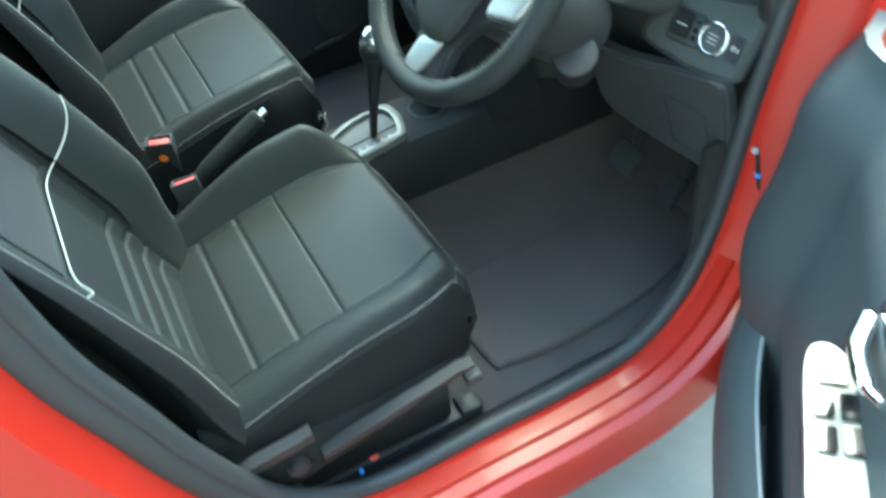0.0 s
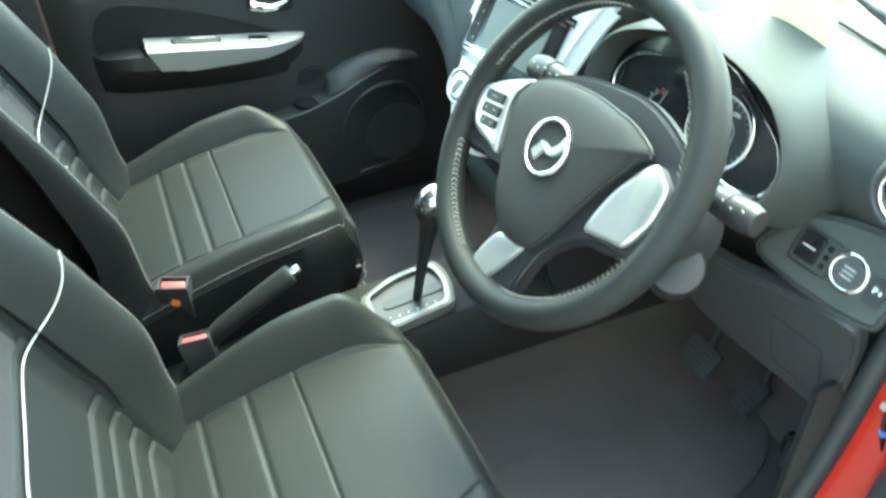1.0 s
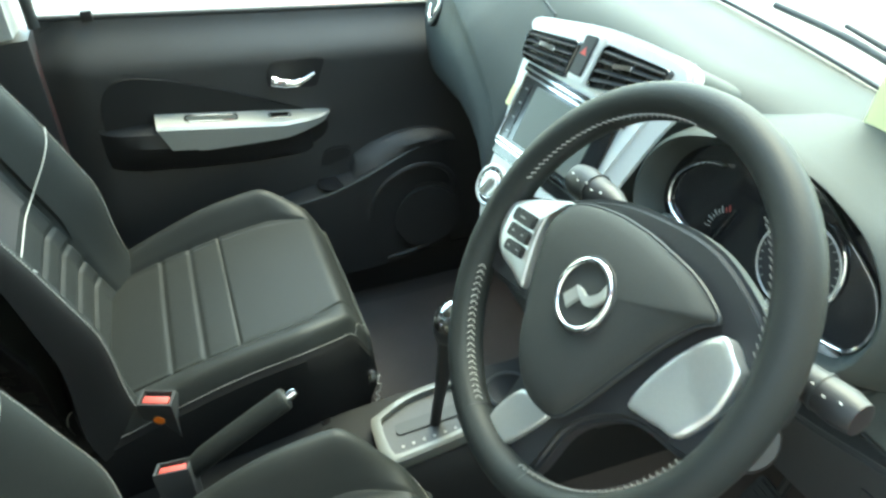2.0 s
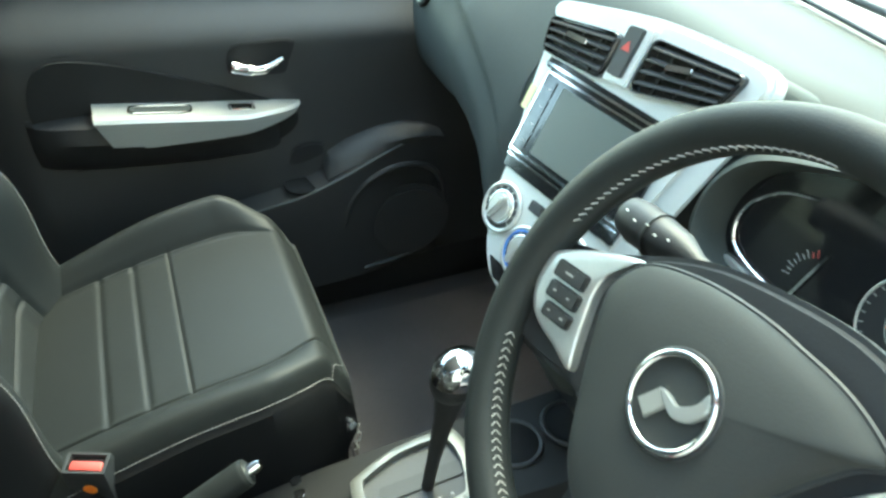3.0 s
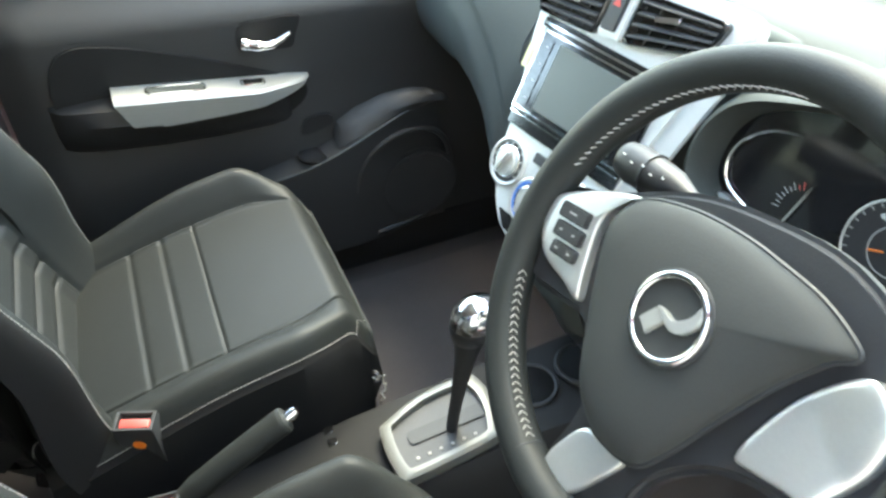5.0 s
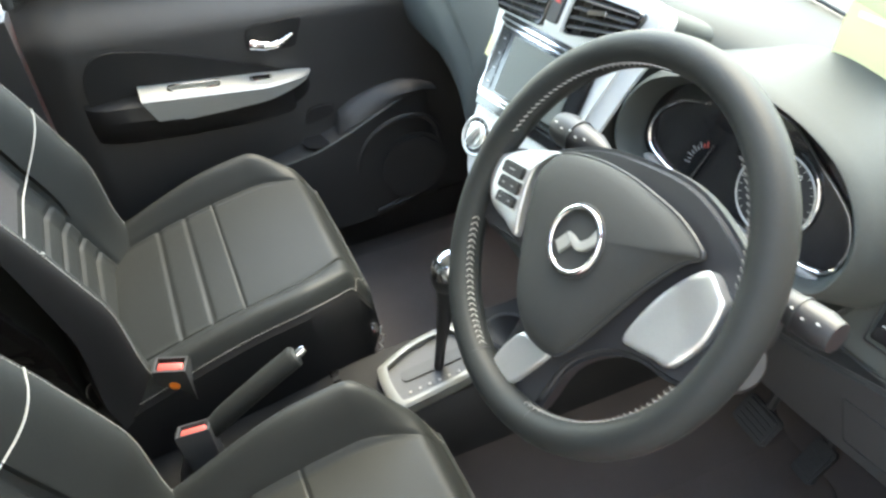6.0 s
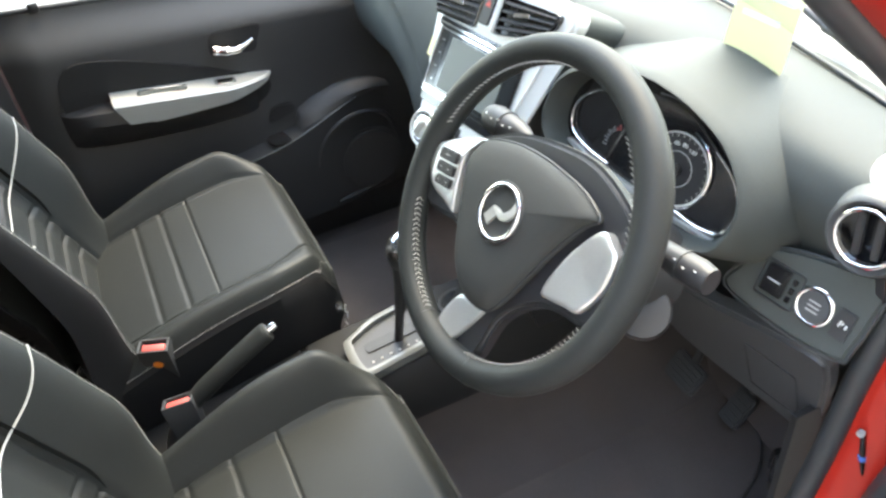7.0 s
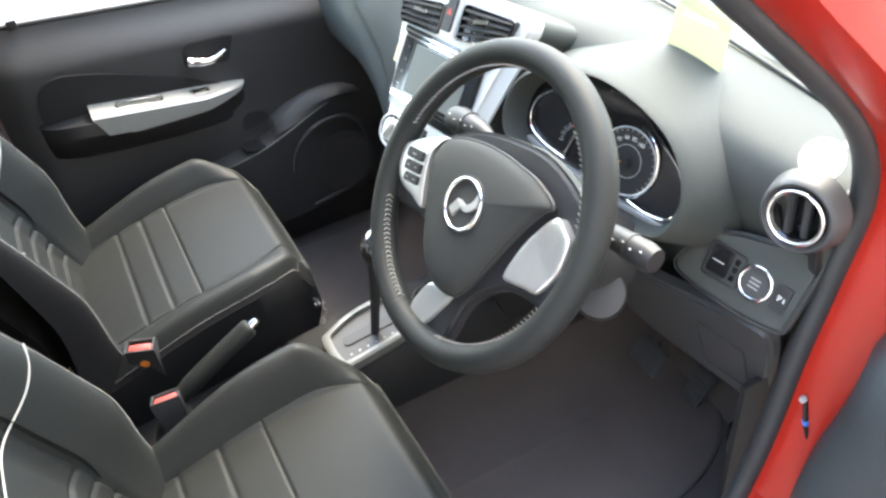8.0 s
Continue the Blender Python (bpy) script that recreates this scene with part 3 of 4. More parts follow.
hb = thing("handbrake", "black handbrake lever with a chrome release button", "handbrake")
part("grip", tube(smooth_path([(0.069, -0.44, 0.585), (0.069, -0.38, 0.632), (0.070, -0.31, 0.676), (0.071, -0.266, 0.702), (0.071, -0.256, 0.707)]), [0.015] * 8 + [0.0165] * 12 + [0.0165] * 8 + [0.0155] * 4 + [0.013], 16), LEATHER, hb)
part("release_button", tube([(0.071, -0.257, 0.707), (0.071, -0.247, 0.7125), (0.071, -0.242, 0.7155)], [0.0075, 0.0075, 0.005], 14), CHROME, hb)
part("boot", loft([[(0.065 + w * math.cos(a), y + 0.7 * w * math.sin(a), z) for a in (2 * math.pi * i / 16 for i in range(16))] for y, z, w in ((-0.44, 0.47, 0.055), (-0.44, 0.52, 0.045), (-0.435, 0.56, 0.03), (-0.43, 0.585, 0.018))]), RUBBER, hb)


def buckle(m, label, dot):
    t = thing("seat_belt_buckle", label, "seat belt buckle", "belt buckles", at=m)
    part("housing", loft([[(sx * w, sy * d, z) for sx, sy in ((-1, -1), (1, -1), (1, 1), (-1, 1))] for z, w, d in ((-0.090, 0.014, 0.008), (-0.07, 0.021, 0.012), (0.0, 0.0235, 0.014), (0.036, 0.0255, 0.0145), (0.045, 0.0245, 0.0135), (0.045, 0.021, 0.011), (0.038, 0.020, 0.010))]), RUBBER, t)
    part("press_button", box(-0.0185, 0.0185, -0.003, 0.0095, 0.034, 0.0445, 0.002), PAINT_RED, t, "red press button")
    part("slot", box(-0.018, 0.018, -0.0095, -0.004, 0.036, 0.040, 0.0), GLOSS, t)
    part("stalk", tube([(0, 0, -0.07), (0.002, -0.004, -0.11), (0.0, -0.01, -0.15)], [0.010, 0.008, 0.010], 8), RUBBER, t)
    if dot:
        part("sticker", disc(0.0082, pose(0, 0.0142, 0.011, -90, 0, 0), 0.001, 0, 24), ORANGE, t, "round orange sticker")
        part("paper_tag", tube(smooth_path([(0.004, 0.013, -0.03), (0.008, 0.016, -0.045), (0.003, 0.018, -0.055), (0.010, 0.016, -0.066)], 5), 0.0025, 6), WHITE, t, "crumpled white tag")
    return t


buckle(pose(-0.058, -0.432, 0.602, -6, 0, -112) @ Matrix.Scale(1.04, 4), "black belt buckle with red button and orange sticker", True)
buckle(pose(0.082, -0.420, 0.590, 14, 8, -102), "black belt buckle with a red button", False)

# ---- passenger door ----
pd = thing("passenger_door", "closed passenger door with dark trim and silver armrest", "car door")


def door_x(z):
    return -0.655 - 0.050 * step(z, 0.87, 0.965) - 0.01 * step(z, 0.55, 0.35) + 0.012 * math.exp(-(((z - 0.60) / 0.1) ** 2))


part("trim_panel", sheet(lambda u, v: (door_x(0.30 + 0.657 * v) - 0.02 * step(u, 0.06, 0.0), -0.535 + 0.975 * u, 0.30 + v * (0.695 - 0.10 * u)), 40, 60, -0.03), TRIM, pd)
part("door_skin", box(-0.80, -0.74, -0.53, 0.50, 0.30, 0.93, 0.02), RED, pd)
part("sill_seal", tube([(-0.708, -0.53, 0.999), (-0.708, 0.42, 0.901)], 0.006), RUBBER, pd)
pane = part("window_pane", loft([[(-0.716, y, 0.88), (-0.68, y, 1.44)] for y in (-0.525, 0.40)], closed=False), SIDE_GLASS, pd)
part("window_frame", tube([(-0.705, -0.530, 0.985), (-0.675, -0.530, 1.56)], 0.011), RUBBER, pd)
part("lock_knob", box(-0.708, -0.696, -0.448, -0.428, 0.984, 1.004, 0.002), PLASTIC, pd)
INSERT = curve2([(-0.455, 0.855), (-0.414, 0.890), (-0.34, 0.880), (-0.23, 0.840), (-0.11, 0.785), (-0.032, 0.742), (-0.044, 0.690), (-0.146, 0.655), (-0.30, 0.635), (-0.40, 0.665), (-0.44, 0.73), (-0.465, 0.79)], 5)
SIDE = Matrix(((0, 0, 1, -0.657), (1, 0, 0, 0), (0, 1, 0, 0), (0, 0, 0, 1)))
part("insert_panel", prism(INSERT, SIDE, 0.009, 0.007, 4), PAD, pd, "darker padded insert panel")


def bar_z(y):
    return 0.803 - 0.050 * min(1.0, max(0.0, (y + 0.365) / 0.337))


def bar_rings(x0, grow, drop):
    out = []
    for y in np.linspace(-0.365, -0.028, 26):
        k = min(1.0, max(0.0, (-0.028 - y) / 0.10)) ** 0.6
        low = min(1.0, max(0.0, (-0.028 - y) / 0.26)) ** 0.55
        zt, w, h = bar_z(y), 0.010 + 0.052 * k * grow, 0.004 + drop * low
        out.append([(x0, y, zt + 0.004 * k), (x0 + w * 0.5, y, zt + 0.004 * k), (x0 + w - 0.005, y, zt + 0.002), (x0 + w, y, zt - 0.003), (x0 + w - 0.002, y + 0.02 * k * (y < -0.3), zt - h), (x0, y + 0.02 * k * (y < -0.3), zt - h - 0.004)])
    return out


bar = part("armrest", loft(bar_rings(-0.652, 1.0, 0.046)), SOFT_SILVER, pd, "satin silver armrest panel")
part("armrest_underside", loft([[(-0.655, y, bar_z(y) - 0.012), (-0.653 + 0.043 * k, y, bar_z(y) - 0.020), (-0.652 + 0.053 * k, y, bar_z(y) - 0.045), (-0.653 + 0.03 * k, y, bar_z(y) - 0.095), (-0.655, y, bar_z(y) - 0.125 + 0.03 * (1 - k))] for y, k in ((-0.470, 0.0), (-0.455, 0.35), (-0.43, 0.65), (-0.38, 0.95), (-0.30, 1.0), (-0.20, 0.8), (-0.12, 0.45), (-0.06, 0.0))]), PLASTIC, pd)


def on_bar(y, rise):
    """A frame on the armrest's sloping top: its x runs along the car."""
    fall = (bar_z(y + 0.05) - bar_z(y - 0.05)) / 0.1
    return Matrix(((0, 1, 0, -0.622), (1, 0, 0, y), (fall, -0.04, 1, bar_z(y) + rise), (0, 0, 0, 1)))


part("grip_recess", prism(rounded(0.095, 0.020, 0.008, 5), on_bar(-0.262, 0.0025), 0.0025), DASH, bar)
part("recess_edge", tube([on_bar(-0.262, 0.0055) @ Vector((a, b, 0)) for a, b in rounded(0.098, 0.023, 0.009, 5)], 0.0014, 6, True), CHROME, bar, "bright edge of the grip recess")
part("window_switch", prism(rounded(0.034, 0.013, 0.003, 4), on_bar(-0.132, 0.0030), 0.005, 0.0015), GLOSS, bar)
part("switch_edge", tube([on_bar(-0.132, 0.0050) @ Vector((a, b, 0)) for a, b in rounded(0.041, 0.018, 0.004, 4)], 0.0012, 6, True), CHROME, bar)
hs = curve2([(-0.136, 0.866), (-0.09, 0.870), (-0.028, 0.864), (-0.036, 0.83), (-0.05, 0.806), (-0.10, 0.813), (-0.142, 0.821)], 4)
hh = part("handle_recess", prism(hs, SIDE @ pose(0, 0, -0.002), 0.006, 0.002), PAD, pd, "black handle recess")
part("door_handle", tube(smooth_path([(-0.640, -0.134, 0.838), (-0.632, -0.115, 0.834), (-0.625, -0.09, 0.833), (-0.624, -0.068, 0.840), (-0.624, -0.052, 0.849)]), [0.011] * 4 + [0.0095] * 8 + [0.0075] * 8 + [0.0055] * 8 + [0.004] * 5, 12), CHROME, hh, "chrome door release handle")
# lower pocket with its bottle recess
pk = smooth_path([(-0.602, -0.20, 0.562), (-0.592, -0.10, 0.578), (-0.590, -0.04, 0.591), (-0.592, 0.02, 0.609), (-0.60, 0.08, 0.628), (-0.62, 0.15, 0.641), (-0.64, 0.22, 0.646)], 6)
part("pocket", loft([[(-0.655, p.y, p.z + 0.004), (p.x, p.y, p.z), (p.x + 0.004, p.y, p.z - 0.03), (p.x - 0.01, p.y + 0.01, 0.36), (-0.655, p.y + 0.01, 0.34)] for p in pk]), TRIM, pd, "moulded lower door pocket")
part("pocket_lip", tube(pk, 0.003, 8), LIT_TRIM, pd)
part("pocket_scoop", loft([[(-0.655, y, z + 0.042 * f), (-0.640, y, z + 0.038 * f), (-0.616, y, z + 0.018 * f), (-0.602 - 0.03 * k, y, z)] for y, z, k, f in ((0.0, 0.605, 0.0, 0.30), (0.012, 0.612, 0.0, 0.75), (0.05, 0.622, 0.1, 0.95), (0.11, 0.634, 0.3, 1.0), (0.16, 0.640, 0.6, 0.9), (0.20, 0.643, 0.8, 0.6), (0.235, 0.644, 1.0, 0.1))], closed=False), TRIM, pd, "scooped edge of the pocket")
# Raised slab instead of a hole; the hole's shade is its dark colour.
part("bottle_hole_patch", prism(curve2([(-0.06, 0.625), (-0.005, 0.632), (0.010, 0.645), (0.0, 0.665), (-0.05, 0.662)], 4), SIDE @ pose(0, 0, 0.008), 0.006, 0.004), PLASTIC, pd)
part("cup_well", disc(0.032, pose(-0.622, -0.045, 0.592), 0.004, 0.001, 28, 1.0), GLOSS, pd)
part("speaker_arch", tube(smooth_path([(-0.598, 0.025, 0.50), (-0.594, 0.036, 0.545), (-0.594, 0.065, 0.585), (-0.600, 0.11, 0.604), (-0.606, 0.155, 0.605), (-0.612, 0.20, 0.588), (-0.616, 0.228, 0.545), (-0.616, 0.232, 0.47), (-0.616, 0.20, 0.41), (-0.612, 0.144, 0.380), (-0.606, 0.06, 0.376)]), 0.006, 8), TRIM, pd)
part("speaker_grille", disc(0.085, Matrix(((0, 0, 1, -0.612), (1, 0, 0, 0.16), (0, 1, 0, 0.47), (0, 0, 0, 1))), 0.01, 0.009, 40), TRIM, pd)

# ---- driver door, swung open ----
DM = Matrix(((0.739, 0.674, 0, 0.770), (-0.674, 0.739, 0, 0.423), (0, 0, 1, 0), (0, 0, 0, 1)))
dd = thing("driver_door", "open red driver door with dark trim and silver switch panel", "car door", at=DM)


def leaf(u, v):
    x, z = -0.01 + 1.01 * u, 0.24 + 0.76 * v
    y = -0.005 - 0.062 * (1 - step(x, 0.06, 0.17)) - 0.03 * math.exp(-(((z - 0.62) / 0.14) ** 2)) + 0.05 * step(z, 0.88, 1.0) + 0.02 * (1 - step(u, 0.0, 0.05))
    return (x, y, z)


part("trim_panel", sheet(leaf, 40, 40, -0.02), LIT_TRIM, dd)
part("door_skin", box(0.0, 1.02, 0.075, 0.11, 0.22, 0.98, 0.012), RED, dd)
part("door_edge", box(0.0, 0.03, 0.02, 0.08, 0.24, 0.98, 0.006), RED, dd)
part("sill_seal", tube([(0.05, 0.055, 1.004), (0.98, 0.055, 1.004)], 0.008), RUBBER, dd)
part("belt_trim", tube([(0.06, 0.03, 0.985), (0.98, 0.03, 0.985)], 0.006), CHROME, dd, "bright trim strip along the window")
part("armrest_body", loft([[(x, 0.0, z + 0.05), (x, -0.045 * k, z + 0.012), (x, -0.075 * k, z), (x, -0.07 * k, z - 0.05), (x, 0.0, z - 0.12)] for x, z, k in ((0.30, 0.735, 0.3), (0.36, 0.755, 0.8), (0.45, 0.77, 1.0), (0.65, 0.785, 1.0), (0.85, 0.79, 0.9), (0.92, 0.79, 0.3))]), PLASTIC, dd)
sp = curve2([(0.375, -0.055), (0.40, -0.076), (0.50, -0.082), (0.66, -0.082), (0.665, -0.025), (0.50, -0.018), (0.40, -0.03)], 5)
swp = part("switch_panel", prism(sp, pose(0, 0, 0.768, 3, -3, 0), 0.02, 0.004), GATE_SILVER, dd, "satin silver switch panel")
for i in range(2):
    for j in range(2):
        part("window_switch", prism(rounded(0.034, 0.020, 0.003, 4, 0.468 + 0.045 * j, -0.064 + 0.026 * i), pose(0, 0, 0.788, 3, -3, 0), 0.007, 0.002), GLOSS, swp)
part("lock_switch", prism(rounded(0.024, 0.030, 0.003, 4, 0.428, -0.052), pose(0, 0, 0.788, 3, -3, 0), 0.006, 0.002), GLOSS, swp)
part("handle_recess", prism(rounded(0.13, 0.06, 0.015, 5, 0.46, 0.885), Matrix(((1, 0, 0, 0), (0, 0, -1, -0.018), (0, 1, 0, 0), (0, 0, 0, 1))), 0.006, 0.002), GLOSS, dd)
part("door_handle", tube(smooth_path([(0.40, -0.03, 0.88), (0.44, -0.045, 0.878), (0.49, -0.045, 0.888), (0.52, -0.035, 0.90)]), [0.012] * 8 + [0.010] * 10 + [0.006] * 7, 12), CHROME, dd, "chrome door release handle")
pk = smooth_path([(-0.012, -0.070, 0.553), (0.015, -0.088, 0.552), (0.06, -0.104, 0.535), (0.12, -0.117, 0.50), (0.18, -0.122, 0.475), (0.26, -0.122, 0.46), (0.40, -0.115, 0.45), (0.60, -0.10, 0.445), (0.85, -0.08, 0.44)], 6)


def pocket_ring(p):
    deep = 0.18 * step(p.x, 0.11, 0.17)
    lip = 0.050 * step(p.x, 0.0, 0.12)
    return [(p.x, -0.008, p.z + 0.012 - deep), (p.x, p.y + lip + 0.012, p.z + 0.008 - deep), (p.x, p.y + lip + 0.007, p.z), (p.x, p.y + lip, p.z - 0.001), (p.x, p.y + 0.35 * lip, p.z - 0.03), (p.x, p.y, p.z - 0.09), (p.x, p.y + 0.012, 0.30), (p.x, -0.008, 0.27)]


part("pocket", loft([pocket_ring(p) for p in pk]), LIT_TRIM, dd, "moulded pocket with an open top")
part("pocket_lip", tube([p + Vector((0, 0.050 * step(p.x, 0.0, 0.12) + 0.003, 0.001)) for p in pk[18:]], 0.0028, 8), GREYTRIM, dd)

# ---- dashboard ----
db = thing("dashboard", "dark grey moulded dashboard with a silver centre stack", "dashboard")
RIGHT = [(0.56, 1.046), (0.47, 1.062), (0.39, 1.058), (0.36, 1.03), (0.352, 0.99), (0.368, 0.93), (0.378, 0.86), (0.385, 0.78), (0.42, 0.66), (0.45, 0.58)]


def along(x, table):
    """Straight steps through (x, value) pairs."""
    return float(np.interp(x, [p[0] for p in table], [p[1] for p in table]))


def dash_profile(x):
    """The dash from the windscreen down: pad, crease, rolled lower bolster, underside."""
    zc = along(x, ((-0.62, 1.005), (-0.50, 0.996), (-0.41, 0.973), (-0.35, 0.945), (-0.29, 0.908), (-0.24, 0.868), (-0.20, 0.81), (-0.12, 0.76)))
    zs = along(x, ((-0.62, 0.775), (-0.50, 0.795), (-0.43, 0.815), (-0.36, 0.808), (-0.31, 0.785), (-0.27, 0.735), (-0.22, 0.67), (-0.12, 0.62)))
    yc = along(x, ((-0.62, 0.196), (-0.50, 0.186), (-0.41, 0.178), (-0.29, 0.174), (-0.21, 0.160), (-0.12, 0.150)))
    h = zc - zs
    return [(0.56, 1.046), (0.43, 1.064), (0.315, 1.058), (yc * 0.45 + 0.148, zc * 0.5 + 0.526), (yc + 0.012, zc + 0.012), (yc + 0.004, zc - 0.010), (yc - 0.013, zc - 0.36 * h), (yc - 0.004, zc - 0.82 * h), (yc + 0.035, zs - 0.012), (yc + 0.12, zs - 0.09)]


RP = smooth_path([(0, a, b) for a, b in RIGHT], 6)


def dash(u, v):
    x = -0.64 + 1.265 * u
    LP = smooth_path([(0, a, b) for a, b in dash_profile(x)], 6)
    i = v * (len(LP) - 1)
    k = min(int(i), len(LP) - 2)
    a, b = LP[k].lerp(LP[k + 1], i - k), RP[k].lerp(RP[k + 1], i - k)
    p = a.lerp(b, step(x, 0.02, 0.20))
    p.y += 0.09 * (x - 0.50) * step(x, 0.12, 0.25) * step(v, 0.05, 0.35)
    return (x, p.y, p.z)


def shell(f, nu, nv, shift):
    """A surface f(u, v) with a second skin behind it, shifted by a vector."""
    off = Vector(shift)
    bm = bmesh.new()
    g = [[[bm.verts.new(Vector(f(i / nu, j / nv)) + k * off) for j in range(nv + 1)] for i in range(nu + 1)] for k in (0, 1)]
    for k in (0, 1):
        for i in range(nu):
            for j in range(nv):
                bm.faces.new((g[k][i][j], g[k][i + 1][j], g[k][i + 1][j + 1], g[k][i][j + 1]))
    rim = [(i, 0) for i in range(nu + 1)] + [(nu, j) for j in range(1, nv + 1)] + [(i, nv) for i in range(nu - 1, -1, -1)] + [(0, j) for j in range(nv - 1, 0, -1)]
    for (a, b), (c, d) in zip(rim, rim[1:] + rim[:1]):
        bm.faces.new((g[0][a][b], g[0][c][d], g[1][c][d], g[1][a][b]))
    return bm


part("moulding", shell(dash, 110, 60, (0, 0.02, -0.012)), DASH, db)
part("end_cap", prism([(a, b) for a, b in RIGHT] + [(0.56, 0.58), (0.60, 1.0)], Matrix(((0, 0, 1, 0.612), (1, 0, 0, 0), (0, 1, 0, 0), (0, 0, 0, 1))), 0.012), PLASTIC, db)
part("airbag_seam", tube([Vector(dash(a, b)) + Vector((0, -0.002, 0.001)) for a, b in ((0.20, 0.24), (0.29, 0.25), (0.305, 0.29), (0.312, 0.36), (0.318, 0.38))], 0.0014, 6), RUBBER, db)

STACK = plane_at((-0.09, 0.116, 0.95), 12, 30)
OUT = curve2([(-0.045, 0.163), (-0.036, 0.150), (-0.031, 0.12), (-0.022, 0.07), (-0.003, -0.003), (0.005, -0.051), (0.022, -0.099), (0.04, -0.125), (0.061, -0.141), (0.098, -0.150), (0.135, -0.141), (0.156, -0.125),
              (0.174, -0.099), (0.191, -0.051), (0.200, -0.003), (0.216, 0.07), (0.228, 0.12), (0.242, 0.155), (0.254, 0.183), (0.243, 0.203), (0.20, 0.207), (0.10, 0.202), (0.0, 0.183), (-0.036, 0.174)], 4)
part("stack_body", prism(shrink(OUT, 0.985), STACK @ pose(0, 0, -0.20), 0.175), DASH, db)
trim = part("centre_trim", prism(OUT, STACK @ pose(0, 0, -0.025), 0.025, 0.006, 3), STACK_SILVER, db, "satin silver centre stack trim")
part("stack_base", loft([[(-0.085, y, z), (0.135, y, z), (0.135, y + 0.12, z), (-0.085, y + 0.12, z)] for y, z in ((0.125, 0.87), (0.12, 0.80), (0.16, 0.66), (0.20, 0.53))]), PLASTIC, db)


def soft_quad(corners, r, n=4):
    """A four-cornered outline with rounded corners."""
    out = []
    for i in range(4):
        p, a, b = (Vector(corners[k]) for k in (i, i - 1, (i + 1) % 4))
        s0, s1 = p + (a - p).normalized() * r, p + (b - p).normalized() * r
        for k in range(n + 1):
            t = k / n
            q = s0 * (1 - t) ** 2 + p * 2 * t * (1 - t) + s1 * t * t
            out.append((q.x, q.y))
    return out


def stack_vent(corners, slide):
    """corners: lower left, lower right, upper right, upper left."""
    o = soft_quad(corners, 0.010)
    v = part("air_vent", frame_slab(o, shrink(o, 0.92), STACK, 0.009, 0.002), GLOSS, trim, "black louvred air vent")
    part("vent_well", prism(shrink(o, 0.95), STACK @ pose(0, 0, 0.0005), 0.0015), GLOSS, v)
    c = [Vector(q) for q in corners]
    for k in range(4):
        t = 0.17 + 0.215 * k
        a, b = c[0].lerp(c[3], t), c[1].lerp(c[2], t)
        a, b = a.lerp(b, 0.045), a.lerp(b, 0.955)
        sl = loft([[STACK @ Vector((p.x, p.y + dy, h)) for dy, h in ((0.0032, 0.0025), (0.0046, 0.003), (0.0006, 0.0105), (-0.0012, 0.0100))] for p in (a, a.lerp(b, 0.5), b)])
        part("slat", sl, KNEE, v)
    for k in range(3):
        t = 0.25 + 0.25 * k
        a, b = c[0].lerp(c[1], t), c[3].lerp(c[2], t)
        part("vane", loft([[STACK @ Vector((p.x + dx, p.y, h)) for dx, h in ((-0.0008, 0.0015), (0.0008, 0.0015), (0.0008, 0.004), (-0.0008, 0.004))] for p in (a.lerp(b, 0.06), a.lerp(b, 0.94))]), PLASTIC, v)
    m = c[0].lerp(c[1], slide).lerp(c[3].lerp(c[2], slide), 0.62)
    tilt = math.degrees(math.atan2(c[1].y - c[0].y, c[1].x - c[0].x))
    part("slider", prism(rounded(0.032, 0.006, 0.002, 3), STACK @ pose(m.x, m.y, 0.010, 0, 0, tilt), 0.003, 0.001), CHROME, v, "bright vent slider")


stack_vent([(-0.023, 0.115), (0.073, 0.119), (0.073, 0.172), (-0.033, 0.155)], 0.5)
stack_vent([(0.113, 0.123), (0.219, 0.150), (0.231, 0.190), (0.113, 0.184)], 0.42)
part("vent_gap_trim", prism(soft_quad([(0.075, 0.122), (0.110, 0.124), (0.110, 0.192), (0.076, 0.187)], 0.005), STACK, 0.008, 0.002), STACK_SILVER, trim)
hz = part("hazard_switch", prism(soft_quad([(0.079, 0.130), (0.101, 0.131), (0.101, 0.186), (0.079, 0.183)], 0.004), STACK @ pose(0, 0, 0.008), 0.004, 0.0015), KNEE, trim, "dark hazard switch with a red triangle")
part("warning_triangle", prism([(0.0842, 0.158), (0.0958, 0.158), (0.090, 0.169)], STACK @ pose(0, 0, 0.012), 0.0006), PAINT_RED, hz)
unit = part("head_unit", prism(rounded(0.194, 0.104, 0.004, 4, 0.096, 0.050), STACK, 0.006, 0.002), GLOSS, trim, "black screen unit with chrome rules")
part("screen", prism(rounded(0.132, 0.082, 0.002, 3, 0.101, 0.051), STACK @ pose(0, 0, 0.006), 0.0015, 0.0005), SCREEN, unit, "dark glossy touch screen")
for zr, w, h in ((0.099, 0.188, 0.0024), (0.107, 0.205, 0.0030), (0.003, 0.182, 0.0030), (-0.004, 0.186, 0.0022)):
    part("chrome_rule", prism(rounded(w, h, 0.0008, 2, 0.097, zr), STACK @ pose(0, 0, 0.0058), 0.0016), CHROME, unit)
part("rule_bed", prism(rounded(0.208, 0.012, 0.002, 3, 0.097, 0.108), STACK @ pose(0, 0, 0.001), 0.003), GLOSS, unit)
part("lower_bed", prism(rounded(0.188, 0.020, 0.003, 3, 0.097, -0.010), STACK @ pose(0, 0, 0.0005), 0.003), GLOSS, unit)
